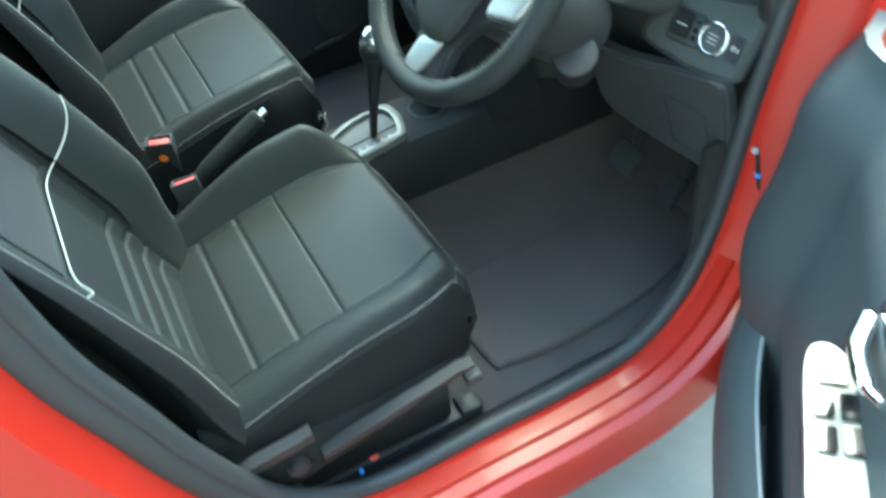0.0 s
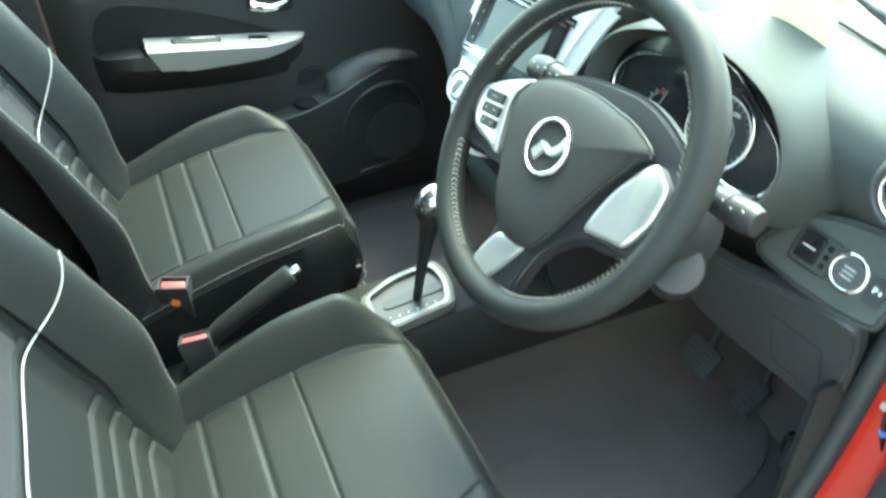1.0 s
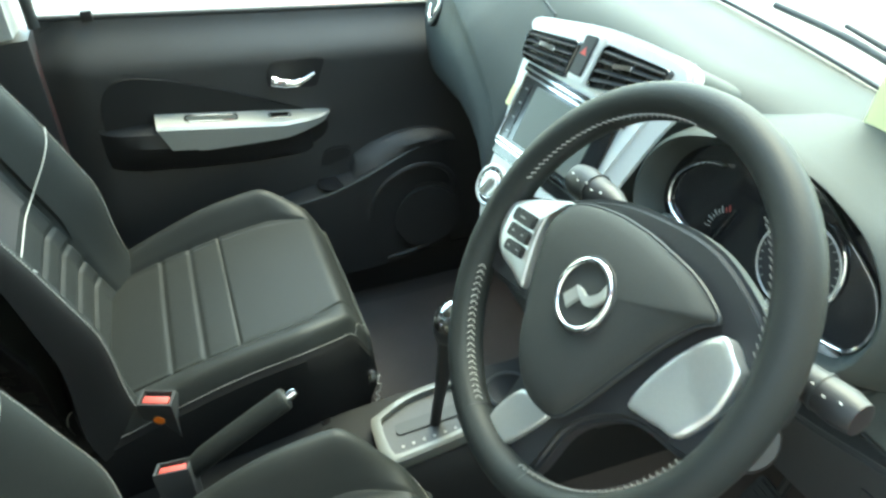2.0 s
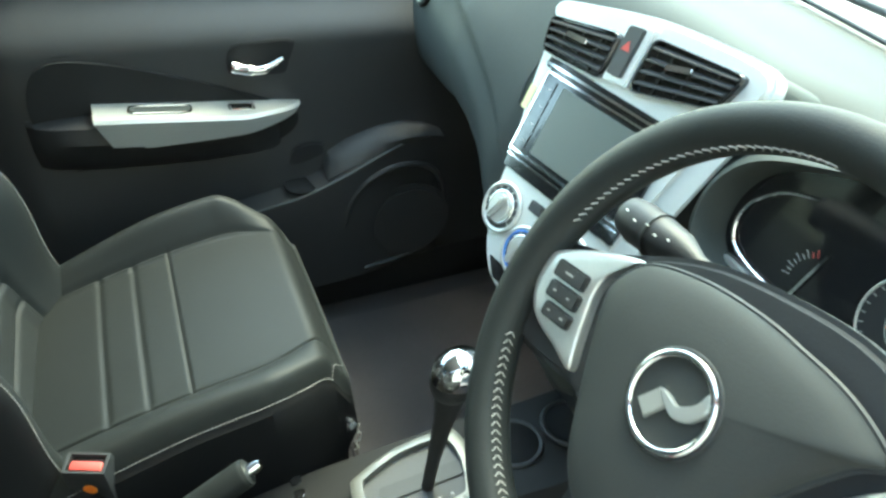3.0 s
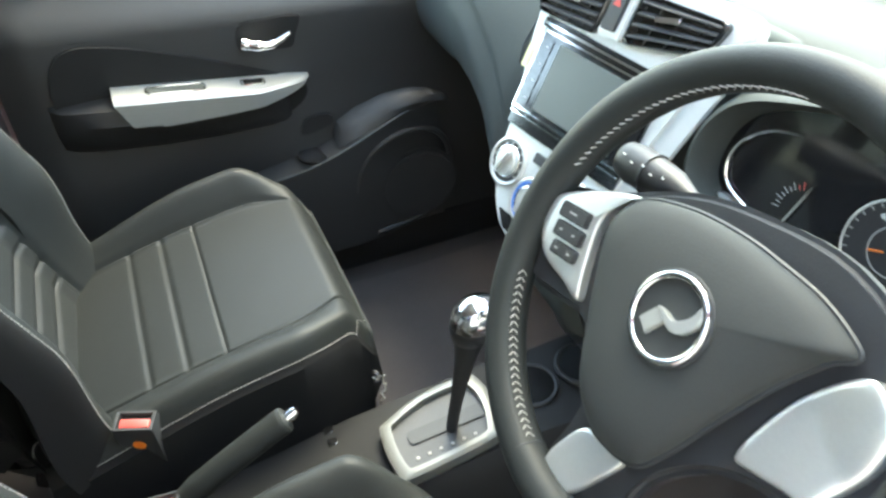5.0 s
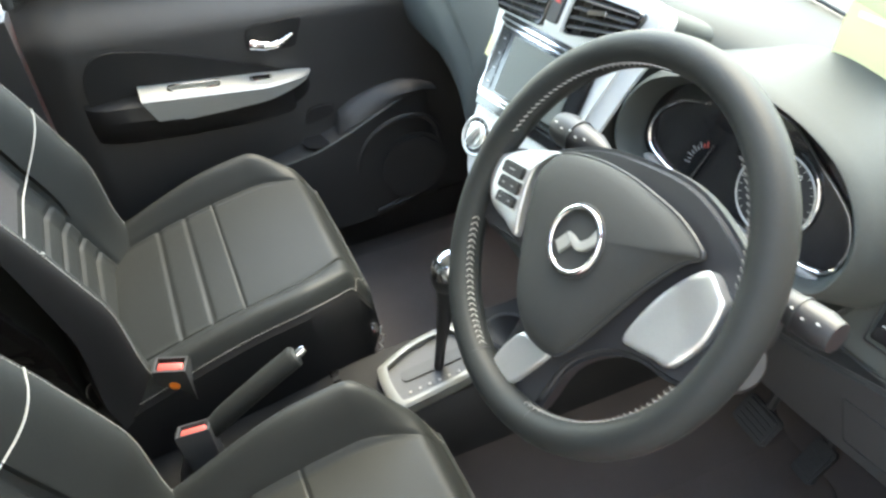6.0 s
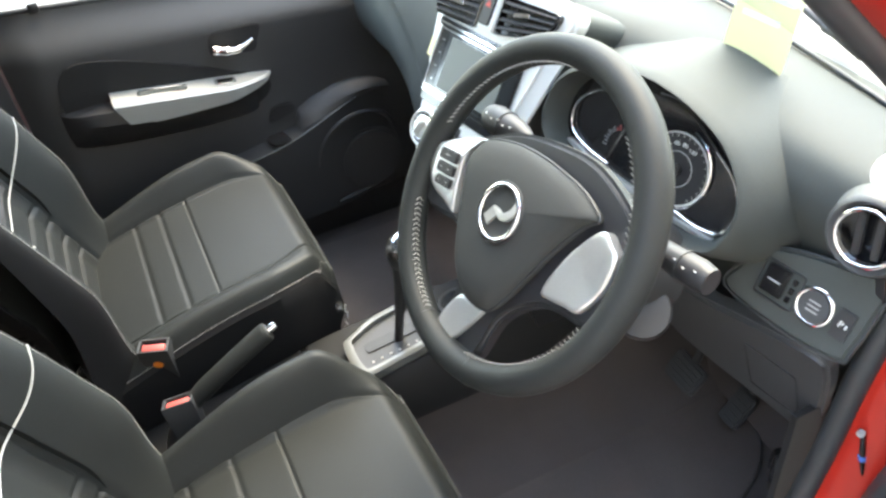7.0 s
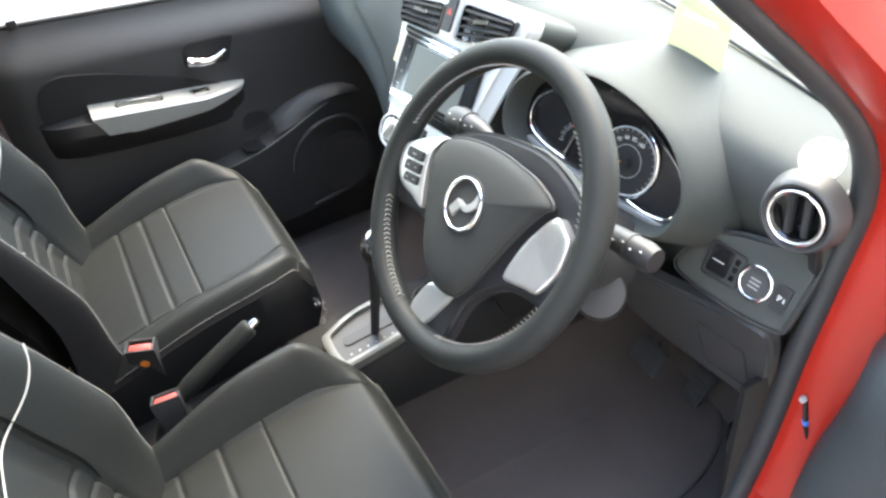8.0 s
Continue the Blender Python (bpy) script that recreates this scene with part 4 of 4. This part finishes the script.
for k in range(4):
    y = 0.082 - 0.0215 * k
    bt = part("unit_button", prism(rounded(0.013, 0.0195, 0.002, 3, 0.0175, y), STACK @ pose(0, 0, 0.006), 0.0014, 0.0006), GLOSS, unit)
    part("unit_mark", prism(rounded(0.0045, 0.0014, 0.0005, 2, 0.0175, y), STACK @ pose(0, 0, 0.0075), 0.0003), GREYTRIM, bt)
part("chrome_rule", prism(rounded(0.0020, 0.100, 0.0008, 2, 0.0035, 0.050), STACK @ pose(0, 0, 0.0058), 0.0014), CHROME, unit)
FLANK = smooth_path([(0.191, -0.051, 0), (0.200, -0.003, 0), (0.216, 0.07, 0), (0.228, 0.12, 0), (0.238, 0.145, 0)], 6)
part("trim_flank", loft([[STACK @ Vector((q.x + dx, q.y, h)) for dx, h in ((-0.004, -0.004), (0.019, -0.007), (0.020, -0.012), (-0.004, -0.022))] for q in FLANK]), STACK_SILVER, trim, "satin silver flank of the trim")
# Yellow-green reflection in the gloss strip, laid on as a coloured patch.
part("sticker", prism(rounded(0.010, 0.030, 0.002, 3, -0.0125, 0.062), STACK @ pose(0, 0, 0.0005), 0.0006), CARD, trim, "yellow-green reflection painted as a small patch")
for cx, cz, col in ((0.033, -0.063, None), (0.091, -0.090, BLUE), (0.149, -0.063, None)):
    m = STACK @ pose(cx, cz, 0)
    kb = part("climate_knob", ring(0.0285, 0.0030, m @ pose(0, 0, 0.003)), SILVER, trim, "round climate knob with silver rings")
    part("dial_face", disc(0.0275, m, 0.004, 0.001), KNEE, kb)
    part("inner_ring", ring(0.0190, 0.0022, m @ pose(0, 0, 0.005)), CHROME, kb)
    if col:
        part("temperature_ring", ring(0.0248, 0.0016, m @ pose(0, 0, 0.0042)), col, kb, "thin blue ring")
    part("knob_barrel", disc(0.0182, m, 0.010, 0.003), SILVER, kb)
    part("knob_grip", prism(rounded(0.009, 0.034, 0.004, 4), m @ pose(0, 0, 0.009, 0, 0, -20), 0.009, 0.003), SILVER, kb)
    for a in range(-30, 230, 26):
        part("dial_mark", prism(rounded(0.0030, 0.0013, 0.0003, 1), m @ Matrix.Rotation(radians(a), 4, "Z") @ pose(0.0236, 0, 0.004), 0.0004), WHITE, kb)
for k in range(2):
    part("climate_button", prism(rounded(0.022, 0.013, 0.002, 3, 0.079 + 0.024 * k, -0.0385), STACK, 0.004, 0.0015), KNEE, trim)
part("lower_slot", prism(soft_quad([(0.048, -0.118), (0.148, -0.118), (0.128, -0.138), (0.068, -0.138)], 0.004), STACK @ pose(0, 0, -0.001), 0.003, 0.001), GLOSS, trim)

# far round vent
PV = plane_at((-0.585, 0.205, 0.957), -12, 25)
v = part("round_vent", ring(0.036, 0.007, PV @ pose(0, 0, 0.012)), PLASTIC, db, "round black air vent")
part("vent_ring", ring(0.028, 0.003, PV @ pose(0, 0, 0.018)), CHROME, v)
part("vent_well", disc(0.034, PV, 0.012), GLOSS, v)

# driver's round vent
RV = plane_at((0.607, 0.322, 1.046), 15, 10)
v = part("round_vent", loft([[RV @ Vector((r * math.cos(a), r * math.sin(a), h)) for a in (2 * math.pi * i / 48 for i in range(48))] for r, h in ((0.052, -0.03), (0.047, -0.006), (0.045, 0.0), (0.042, 0.002), (0.039, 0.0), (0.036, -0.003))], cap=False), KNEE, db, "round air vent with a chrome ring")
part("vent_ring", ring(0.033, 0.0028, RV @ pose(0, 0, 0.002)), CHROME, v)
part("vent_well", disc(0.036, RV @ pose(0, 0, -0.026), 0.004), GLOSS, v)
part("vent_barrel", loft([[RV @ Vector((r * math.cos(a), r * math.sin(a), h)) for a in (2 * math.pi * i / 40 for i in range(40))] for r, h in ((0.036, 0.0), (0.030, -0.004), (0.028, -0.024))], cap=False), GLOSS, v)
for k in (-1, 1):
    part("slat", prism(rounded(0.008, 0.050, 0.002, 3, 0.0105 * k, 0), RV @ pose(0, 0, -0.012, 0, 0, 8), 0.010, 0.002), PLASTIC, v)

# switch panel beside the wheel
SP = plane_at((0.545, 0.327, 0.89), 10, 25)
pan = curve2([(-0.094, -0.032), (-0.086, 0.010), (-0.070, 0.040), (-0.025, 0.060), (0.04, 0.075), (0.084, 0.082), (0.086, 0.03), (0.082, -0.015), (0.074, -0.034), (0.0, -0.042)], 4)
sp2 = part("switch_panel", prism(pan, SP @ pose(0, 0, -0.016), 0.018, 0.005, 3), DASH, db)
part("panel_seam", tube([SP @ Vector((x, y, 0.001)) for x, y in shrink(pan, 1.012)], 0.0012, 6, True), RUBBER, sp2)
ms = part("mirror_switch", frame_slab(rounded(0.056, 0.050, 0.004, 4, -0.030, 0.010), rounded(0.053, 0.047, 0.003, 4, -0.030, 0.010), SP @ pose(0, 0, 0.002), 0.003), PLASTIC, sp2)
part("mirror_pad", prism(rounded(0.031, 0.038, 0.003, 4, -0.036, 0.012), SP @ pose(0, 0, 0.002), 0.006, 0.002), GLOSS, sp2)
part("pad_mark", prism(rounded(0.018, 0.0014, 0.0004, 2, -0.036, 0.012), SP @ pose(0, 0, 0.0082), 0.0004), WHITE, sp2)
for k in range(3):
    part("small_key", prism(rounded(0.007, 0.008, 0.001, 2, -0.0125, 0.022 - 0.012 * k), SP @ pose(0, 0, 0.002), 0.003, 0.001), GLOSS, sp2)
sb = part("start_button", ring(0.0225, 0.0032, SP @ pose(0.021, 0.010, 0.004)), CHROME, sp2, "round start button with chrome ring")
part("button_face", disc(0.0205, SP @ pose(0.021, 0.010, 0.002), 0.005, 0.001), KNEE, sb)
for k in range(3):
    part("button_mark", prism(rounded(0.016, 0.0022, 0.0005, 2, 0.021, 0.016 - 0.006 * k), SP @ pose(0, 0, 0.007), 0.0004), GREYTRIM, sb)
pb = part("parking_button", prism(rounded(0.022, 0.038, 0.003, 4, 0.060, 0.009), SP @ pose(0, 0, 0.002), 0.003, 0.001), PLASTIC, sp2)
text_part("parking_letter", "P", 0.012, SP @ pose(0.058, 0.009, 0.0052), WHITE, pb)
part("parking_waves", prism(rounded(0.002, 0.006, 0.0006, 2, 0.065, 0.009), SP @ pose(0, 0, 0.005), 0.0004), WHITE, pb)

# knee panel
KP = plane_at((0.5, 0.335, 0.75), 10, -20)
kp = part("knee_panel", prism(curve2([(-0.19, 0.03), (-0.094, 0.048), (0.006, 0.083), (0.095, 0.108), (0.112, 0.07), (0.100, -0.05), (0.085, -0.163), (0.0, -0.165), (-0.11, -0.160), (-0.19, -0.13), (-0.20, -0.03)], 4), KP @ pose(0, 0, -0.02), 0.022, 0.006, 3), KNEE, db, "grey lower knee panel")
fr = rounded(0.085, 0.13, 0.006, 4, 0.022, -0.055)
part("fuse_lid", frame_slab(fr, shrink(fr, 0.97), KP @ pose(0, 0, 0.001), 0.0025), RUBBER, kp)

# ---- instrument cluster ----
CL = plane_at((0.33, 0.26, 0.98), 12, 20)
ic = thing("instrument_cluster", "instrument cluster under a hood with chrome-edged dials", "instruments")
HO = curve2([(-0.188, -0.012), (-0.192, 0.028), (-0.178, 0.062), (-0.150, 0.085), (-0.10, 0.103), (-0.055, 0.114), (-0.012, 0.113), (0.04, 0.102), (0.09, 0.080), (0.125, 0.043), (0.138, 0.0), (0.122, -0.045), (0.08, -0.058), (0.02, -0.056), (-0.085, -0.047), (-0.155, -0.036)], 4)
cc = (-0.04, 0.018)


def hoop(k, h):
    return [CL @ Vector((x, z, h)) for x, z in shrink(HO, k, cc)]


part("hood", loft([hoop(k, h) for k, h in ((1.42, -0.155), (1.36, -0.125), (1.27, -0.08), (1.18, -0.035), (1.10, 0.0), (1.05, 0.016), (1.015, 0.020), (0.985, 0.014), (0.955, -0.004), (0.93, -0.022))], cap=False), DASH, ic, "dark grey moulded cluster hood")
part("face", prism(shrink(HO, 0.96, cc), CL @ pose(0, 0, -0.03), 0.008), GLOSS, ic)
TA = smooth_path([(-0.088, -0.030, 0), (-0.130, -0.024, 0), (-0.161, -0.012, 0), (-0.172, 0.009, 0), (-0.168, 0.032, 0), (-0.153, 0.050, 0), (-0.136, 0.061, 0), (-0.108, 0.069, 0)], 6)
SPD = smooth_path([(0.039, -0.040, 0), (0.072, -0.044, 0), (0.105, -0.039, 0), (0.118, -0.023, 0), (0.120, 0.004, 0), (0.106, 0.031, 0), (0.086, 0.047, 0), (0.049, 0.069, 0), (0.011, 0.091, 0), (-0.016, 0.097, 0), (-0.040, 0.095, 0)], 6)


def trim_path(outline, h):
    return [CL @ Vector((x, z, h)) for x, z, _ in outline]


part("dial_trim", tube(trim_path(TA, -0.018), 0.0020, 8), CHROME, ic, "chrome edge of the left dial")
part("dial_trim", tube(trim_path(SPD, -0.018), 0.0020, 8), CHROME, ic, "chrome edge of the right dial")
part("lower_rail", prism(curve2([(-0.155, -0.022), (-0.09, -0.036), (0.03, -0.045), (0.11, -0.046), (0.115, -0.053), (0.03, -0.053), (-0.09, -0.045), (-0.160, -0.030)], 3), CL @ pose(0, 0, -0.024), 0.012, 0.002), SILVER, ic)
sd = part("speedometer", ring(0.049, 0.0012, CL @ pose(0.018, 0.012, -0.019)), SILVER, ic, "round speedometer with a silver ring")
part("dial_disc", disc(0.048, CL @ pose(0.018, 0.012, -0.022), 0.002), PLASTIC, sd)
part("inner_ring", ring(0.024, 0.0007, CL @ pose(0.018, 0.012, -0.0195)), GREYTRIM, sd)
part("needle_hub", disc(0.008, CL @ pose(0.018, 0.012, -0.02), 0.006, 0.002, 24), PLASTIC, sd)
nd = box(-0.022, 0.0, -0.0008, 0.0008, 0.0, 0.001, 0.0)
bmesh.ops.transform(nd, matrix=CL @ pose(0.018, 0.012, -0.017, 0, 0, 20), verts=nd.verts)
part("needle", nd, ORANGE, sd)
for k in range(24):
    a = radians(225 - 270 * k / 23)
    tk = box(0.043, 0.047, -0.0006, 0.0006, 0.0, 0.0005, 0.0)
    bmesh.ops.transform(tk, matrix=CL @ pose(0.018, 0.012, -0.0198) @ Matrix.Rotation(a, 4, "Z"), verts=tk.verts)
    part("tick", tk, THREAD, sd)
for n, a in (("40", 132), ("60", 109), ("80", 87), ("100", 64)):
    text_part("speed_number", n, 0.0085, CL @ pose(0.018 + 0.034 * math.cos(radians(a)), 0.012 + 0.034 * math.sin(radians(a)), -0.0196), WHITE, sd)
ARC = [CL @ Vector((0.018 + 0.052 * math.cos(radians(a)), 0.014 + 0.055 * math.sin(radians(a)), -0.018)) for a in range(-66, 84, 5)]
part("bright_arc", tube(ARC, 0.0016, 8), CHROME, sd, "chrome arc round the speedometer")
tc = part("tachometer", disc(0.033, CL @ pose(-0.116, 0.018, -0.0225), 0.0012), GLOSS, ic, "dark rev counter with red marks")
for k in range(9):
    a = radians(188 - 78 * k / 8)
    tk = box(0.025, 0.030 if k % 2 else 0.033, -0.0005, 0.0005, 0.0, 0.0005, 0.0)
    bmesh.ops.transform(tk, matrix=CL @ pose(-0.076, -0.002, -0.0208) @ Matrix.Rotation(a, 4, "Z"), verts=tk.verts)
    part("tick", tk, PAINT_RED if k > 6 else GREYTRIM, tc)
nd = box(0.0, 0.060, -0.0014, 0.0014, 0.0, 0.001, 0.0)
bmesh.ops.transform(nd, matrix=CL @ pose(-0.092, -0.029, -0.0185, 0, 0, 75), verts=nd.verts)
part("centre_divider", nd, CHROME, ic)

# ---- steering wheel ----
WHEEL = plane_at((0.388, 0.021, 1.055), 2, 35.8)
sw = thing("steering_wheel", "black leather steering wheel with silver spokes and white stitching", "steering wheel", at=WHEEL)
R0, R1 = 0.1885, 0.0178
rings = []
for k in range(96):
    a = 2 * math.pi * k / 96
    grip = 1 + 0.10 * math.exp(-((((math.degrees(a) - 40 + 180) % 360 - 180) / 22) ** 2)) + 0.10 * math.exp(-((((math.degrees(a) - 152 + 180) % 360 - 180) / 22) ** 2))
    rings.append([((R0 + R1 * grip * math.cos(b)) * math.cos(a), (R0 + R1 * grip * math.cos(b)) * math.sin(a), 1.08 * R1 * math.sin(b)) for b in (2 * math.pi * j / 20 for j in range(20))])
rings.append(rings[0])
bm = loft(rings, cap=False)
bmesh.ops.remove_doubles(bm, verts=bm.verts, dist=1e-6)
rim = part("rim", bm, LEATHER, sw, "leather-wrapped rim")
for a in (40, 150, 258, 292):
    part("rim_joint", ring(0.0183, 0.0007, pose(R0 * math.cos(radians(a)), R0 * math.sin(radians(a)), 0) @ Matrix.Rotation(radians(a), 4, "Z") @ Matrix.Rotation(radians(90), 4, "X"), 28, 6), RUBBER, rim)
for a0, a1 in ((98, 172), (205, 258), (286, 350), (20, 60)):
    path = [((R0 - R1 * 0.97) * math.cos(radians(a)), (R0 - R1 * 0.97) * math.sin(radians(a)), R1 * 0.42) for a in np.arange(a0, a1, 0.5)]
    for sl in (0.45, -0.45):
        part("stitching", stitches([(x, y, z + (0.0028 if sl > 0 else -0.0028)) for x, y, z in path], lambda q: (0, 0, 1), 0.0056, 0.0066, 0.00042, sl), THREAD, rim, "pale cross stitching")


def dome(outline, h0, h1, top, c, edge=2.6, power=0.8, rounds=14):
    """A padded cover: an outline whose face swells towards its middle."""
    rings = [[(x, y, h0) for x, y in outline], [(x, y, h1) for x, y in outline]]
    for k in (0.97, 0.93, 0.85, 0.7, 0.5, 0.28, 0.08):
        rings.append([(x, y, h1 + (top - h1) * (1 - k**edge) ** power) for x, y in shrink(outline, k, c)])
    bm = loft(rings)
    for _ in range(rounds):
        bmesh.ops.smooth_vert(bm, verts=[v for v in bm.verts if v.co.z > h1 + 1e-5], factor=0.5, use_axis_x=False, use_axis_y=False, use_axis_z=True)
    return bm


SPK = curve2([(1.13 * x, 1.13 * y) for x, y in [(-0.160, -0.002), (-0.12, 0.022), (-0.06, 0.062), (0.0, 0.082), (0.06, 0.090), (0.125, 0.074), (0.158, 0.048), (0.158, -0.02), (0.138, -0.036), (0.10, -0.046), (0.072, -0.066), (0.052, -0.10), (0.048, -0.152), (0.01, -0.160), (-0.024, -0.158), (-0.026, -0.12), (-0.035, -0.085), (-0.07, -0.062), (-0.10, -0.066), (-0.135, -0.072), (-0.155, -0.062)]], 4)
part("spoke_plate", prism(SPK, pose(0, 0, -0.022), 0.018, 0.006, 3), PLASTIC, sw)
HUB = curve2([(-0.100, 0.0), (-0.103, 0.020), (-0.088, 0.044), (-0.046, 0.062), (0.0, 0.071), (0.035, 0.073), (0.07, 0.073), (0.10, 0.067), (0.112, 0.060), (0.100, 0.046), (0.085, 0.012), (0.072, -0.03), (0.058, -0.08), (0.044, -0.106), (0.012, -0.115), (-0.015, -0.110), (-0.039, -0.094), (-0.062, -0.063), (-0.082, -0.032)], 4)
part("airbag_cover", dome(HUB, -0.01, 0.008, 0.027, (0.005, 0.0), 6.0, 1.0, 10), HUB_SKIN, sw, "padded black airbag cover")
part("cover_seam", tube([(x, y, 0.004) for x, y in shrink(HUB, 1.012, (0.005, 0))], 0.0022, 6, True), RUBBER, sw)
RS = curve2([(0.094, -0.044), (0.094, -0.016), (0.101, 0.017), (0.114, 0.042), (0.127, 0.057), (0.136, 0.058), (0.147, 0.053), (0.160, 0.045), (0.163, 0.022), (0.161, 0.003), (0.150, -0.028), (0.131, -0.035), (0.11, -0.042)], 4)
bm = dome(RS, -0.012, 0.0, 0.003, (0.128, 0.005), 26, 1.0, 0)
for q in bm.verts:
    if q.co.z > -0.011:
        q.co.z += 0.22 * max(0.0, 0.55 * (q.co.x - 0.128) + 0.85 * (q.co.y - 0.012)) - 0.25 * max(0.0, q.co.x - 0.148)
part("right_spoke_cover", bm, SILVER, sw, "satin silver spoke cover")
LS = curve2([(-0.177, -0.010), (-0.150, 0.014), (-0.122, 0.031), (-0.100, 0.040), (-0.113, 0.019), (-0.114, -0.002), (-0.100, -0.034), (-0.089, -0.058), (-0.115, -0.056), (-0.14, -0.055), (-0.158, -0.048), (-0.171, -0.032)], 4)
lsp = part("left_spoke_cover", dome(LS, -0.012, 0.002, 0.006, (-0.135, -0.015), 26, 1.0, 0), SILVER, sw, "satin silver spoke cover with buttons")
for k, (x, y, w, h) in enumerate(((-0.140, -0.006, 0.036, 0.014), (-0.134, -0.0215, 0.036, 0.014), (-0.127, -0.036, 0.032, 0.012))):
    bt = part("wheel_button", prism(rounded(w, h, 0.003, 4), pose(x, y, 0.0055, 0, 0, 12), 0.005, 0.0015), PLASTIC, lsp)
    for j in (-1, 1) if k else (0,):
        part("button_mark", prism(rounded(0.0035 if k else 0.009, 0.0014, 0.0004, 2, 0.008 * j, 0), pose(x, y, 0.0105, 0, 0, 12), 0.0004), GREYTRIM, bt)
BS = curve2([(-0.020, -0.174), (-0.021, -0.155), (-0.010, -0.124), (0.012, -0.118), (0.036, -0.111), (0.027, -0.145), (0.014, -0.174), (-0.003, -0.178)], 4)
part("lower_spoke_cover", dome(BS, -0.012, -0.001, 0.002, (0.008, -0.146), 26, 1.0, 0), SILVER, sw, "satin silver lower spoke cover")
em = part("emblem", ring(0.0315, 0.0030, pose(0.006, -0.002, 0.0285), 56, 10, 1.0), CHROME, sw, "chrome ring emblem with a swooping bar")
em_at = pose(0.006, -0.002, 0.0240)
part("emblem_bar", prism([(-0.0196, -0.0144), (-0.0072, -0.0203), (0.0005, -0.0025), (-0.0119, 0.0022)], em_at, 0.006, 0.001), SOFT_SILVER, em)
part("emblem_swoosh", prism(curve2([(-0.0119, 0.0018), (-0.003, 0.0035), (0.005, 0.0025), (0.011, 0.007), (0.0155, 0.014), (0.0170, 0.0235), (0.0220, 0.020), (0.0240, 0.012), (0.0190, 0.001), (0.010, -0.0050), (0.001, -0.0040)], 3), em_at, 0.0068, 0.002), SILVER, em)
part("emblem_seat", ring(0.0352, 0.0012, pose(0.006, -0.002, 0.0265), 56, 8), RUBBER, em)

# ---- steering column ----
cv = thing("steering_column", "black steering column shroud with two switch stalks", "steering column")
sh = []
for h, rx, ry, cy in ((-0.026, 0.055, 0.055, -0.005), (-0.035, 0.070, 0.066, -0.008), (-0.08, 0.076, 0.072, -0.018), (-0.14, 0.075, 0.072, -0.025), (-0.26, 0.075, 0.07, -0.03)):
    sh.append([WHEEL @ Vector((rx * math.cos(a), cy + ry * math.sin(a), h)) for a in (2 * math.pi * i / 36 for i in range(36))])
part("shroud", loft(sh), TRIM, cv)
KB = plane_at((0.456, 0.163, 0.882), 52, 52)
part("column_cap", loft([[KB @ Vector((r * math.cos(a), r * math.sin(a), h)) for a in (2 * math.pi * i / 32 for i in range(32))] for r, h in ((0.032, -0.07), (0.037, -0.012), (0.0365, -0.004), (0.034, 0.0), (0.012, 0.002))]), PLASTIC, cv, "round dark cap on the column")


def stalk(a, b, label, material, w):
    """a: root, b: tip, in the wheel's frame."""
    A, B = WHEEL @ Vector(a), WHEEL @ Vector(b)
    pts = [A, A.lerp(B, 0.4), A.lerp(B, 0.55), A.lerp(B, 0.9), B]
    s = part("stalk", tube(pts, [0.007, 0.009, 0.0125 * w, 0.0150 * w, 0.0125 * w], 16), material, cv, label)
    for k in range(5):
        q = A.lerp(B, 0.56 + 0.09 * k) + w * Vector((0, -0.0098, 0.0112)) + (k % 2) * Vector((0, -0.0022, -0.0024))
        mk = box(-0.0014, 0.0014, -0.0007, 0.0007, -0.0006, 0.0006, 0.0)
        bmesh.ops.transform(mk, matrix=Matrix.Translation(q) @ Matrix.Rotation(radians(-40), 4, "X"), verts=mk.verts)
        part("stalk_mark", mk, WHITE, s)
    part("collar", tube([A.lerp(B, 0.74), A.lerp(B, 0.76)], 0.0152 * w, 16), RUBBER, s)
    return s


stalk((-0.06, 0.056, -0.08), (-0.205, 0.040, -0.078), "wiper stalk with white symbols", PLASTIC, 1.35)
stalk((0.06, 0.045, -0.075), (0.205, 0.064, -0.082), "light stalk with white symbols", PLASTIC, 1.15)

# ---- loose things on the dash ----
card = thing("display_card", "yellow and white leaflet standing on the dashboard", "card")
CM = plane_at((0.283, 0.443, 1.063), 8, 12)
part("leaflet", prism(rounded(0.098, 0.16, 0.003, 3, 0, 0.082), CM, 0.0015), CARD, card)
part("white_field", prism(rounded(0.082, 0.06, 0.004, 3, 0, 0.118), CM @ pose(0, 0, 0.0016), 0.0006), WHITE, card)
part("printed_line", prism(rounded(0.06, 0.007, 0.001, 2, -0.004, 0.062), CM @ pose(0, 0, 0.0016), 0.0005), WHITE, card)
part("rest", box(0.280, 0.286, 0.436, 0.48, 1.058, 1.070, 0.002), WHITE, card)
tag = thing("round_sticker", "round white sticker with a tab inside the windscreen", "sticker")
TM = plane_at((0.583, 0.375, 1.093), 15, 40)
part("sticker_disc", disc(0.0265, TM, 0.0015, 0, 40), WHITE, tag)
part("sticker_tab", prism(rounded(0.006, 0.03, 0.001, 2, 0.016, 0.036), TM, 0.0012), WHITE, tag)
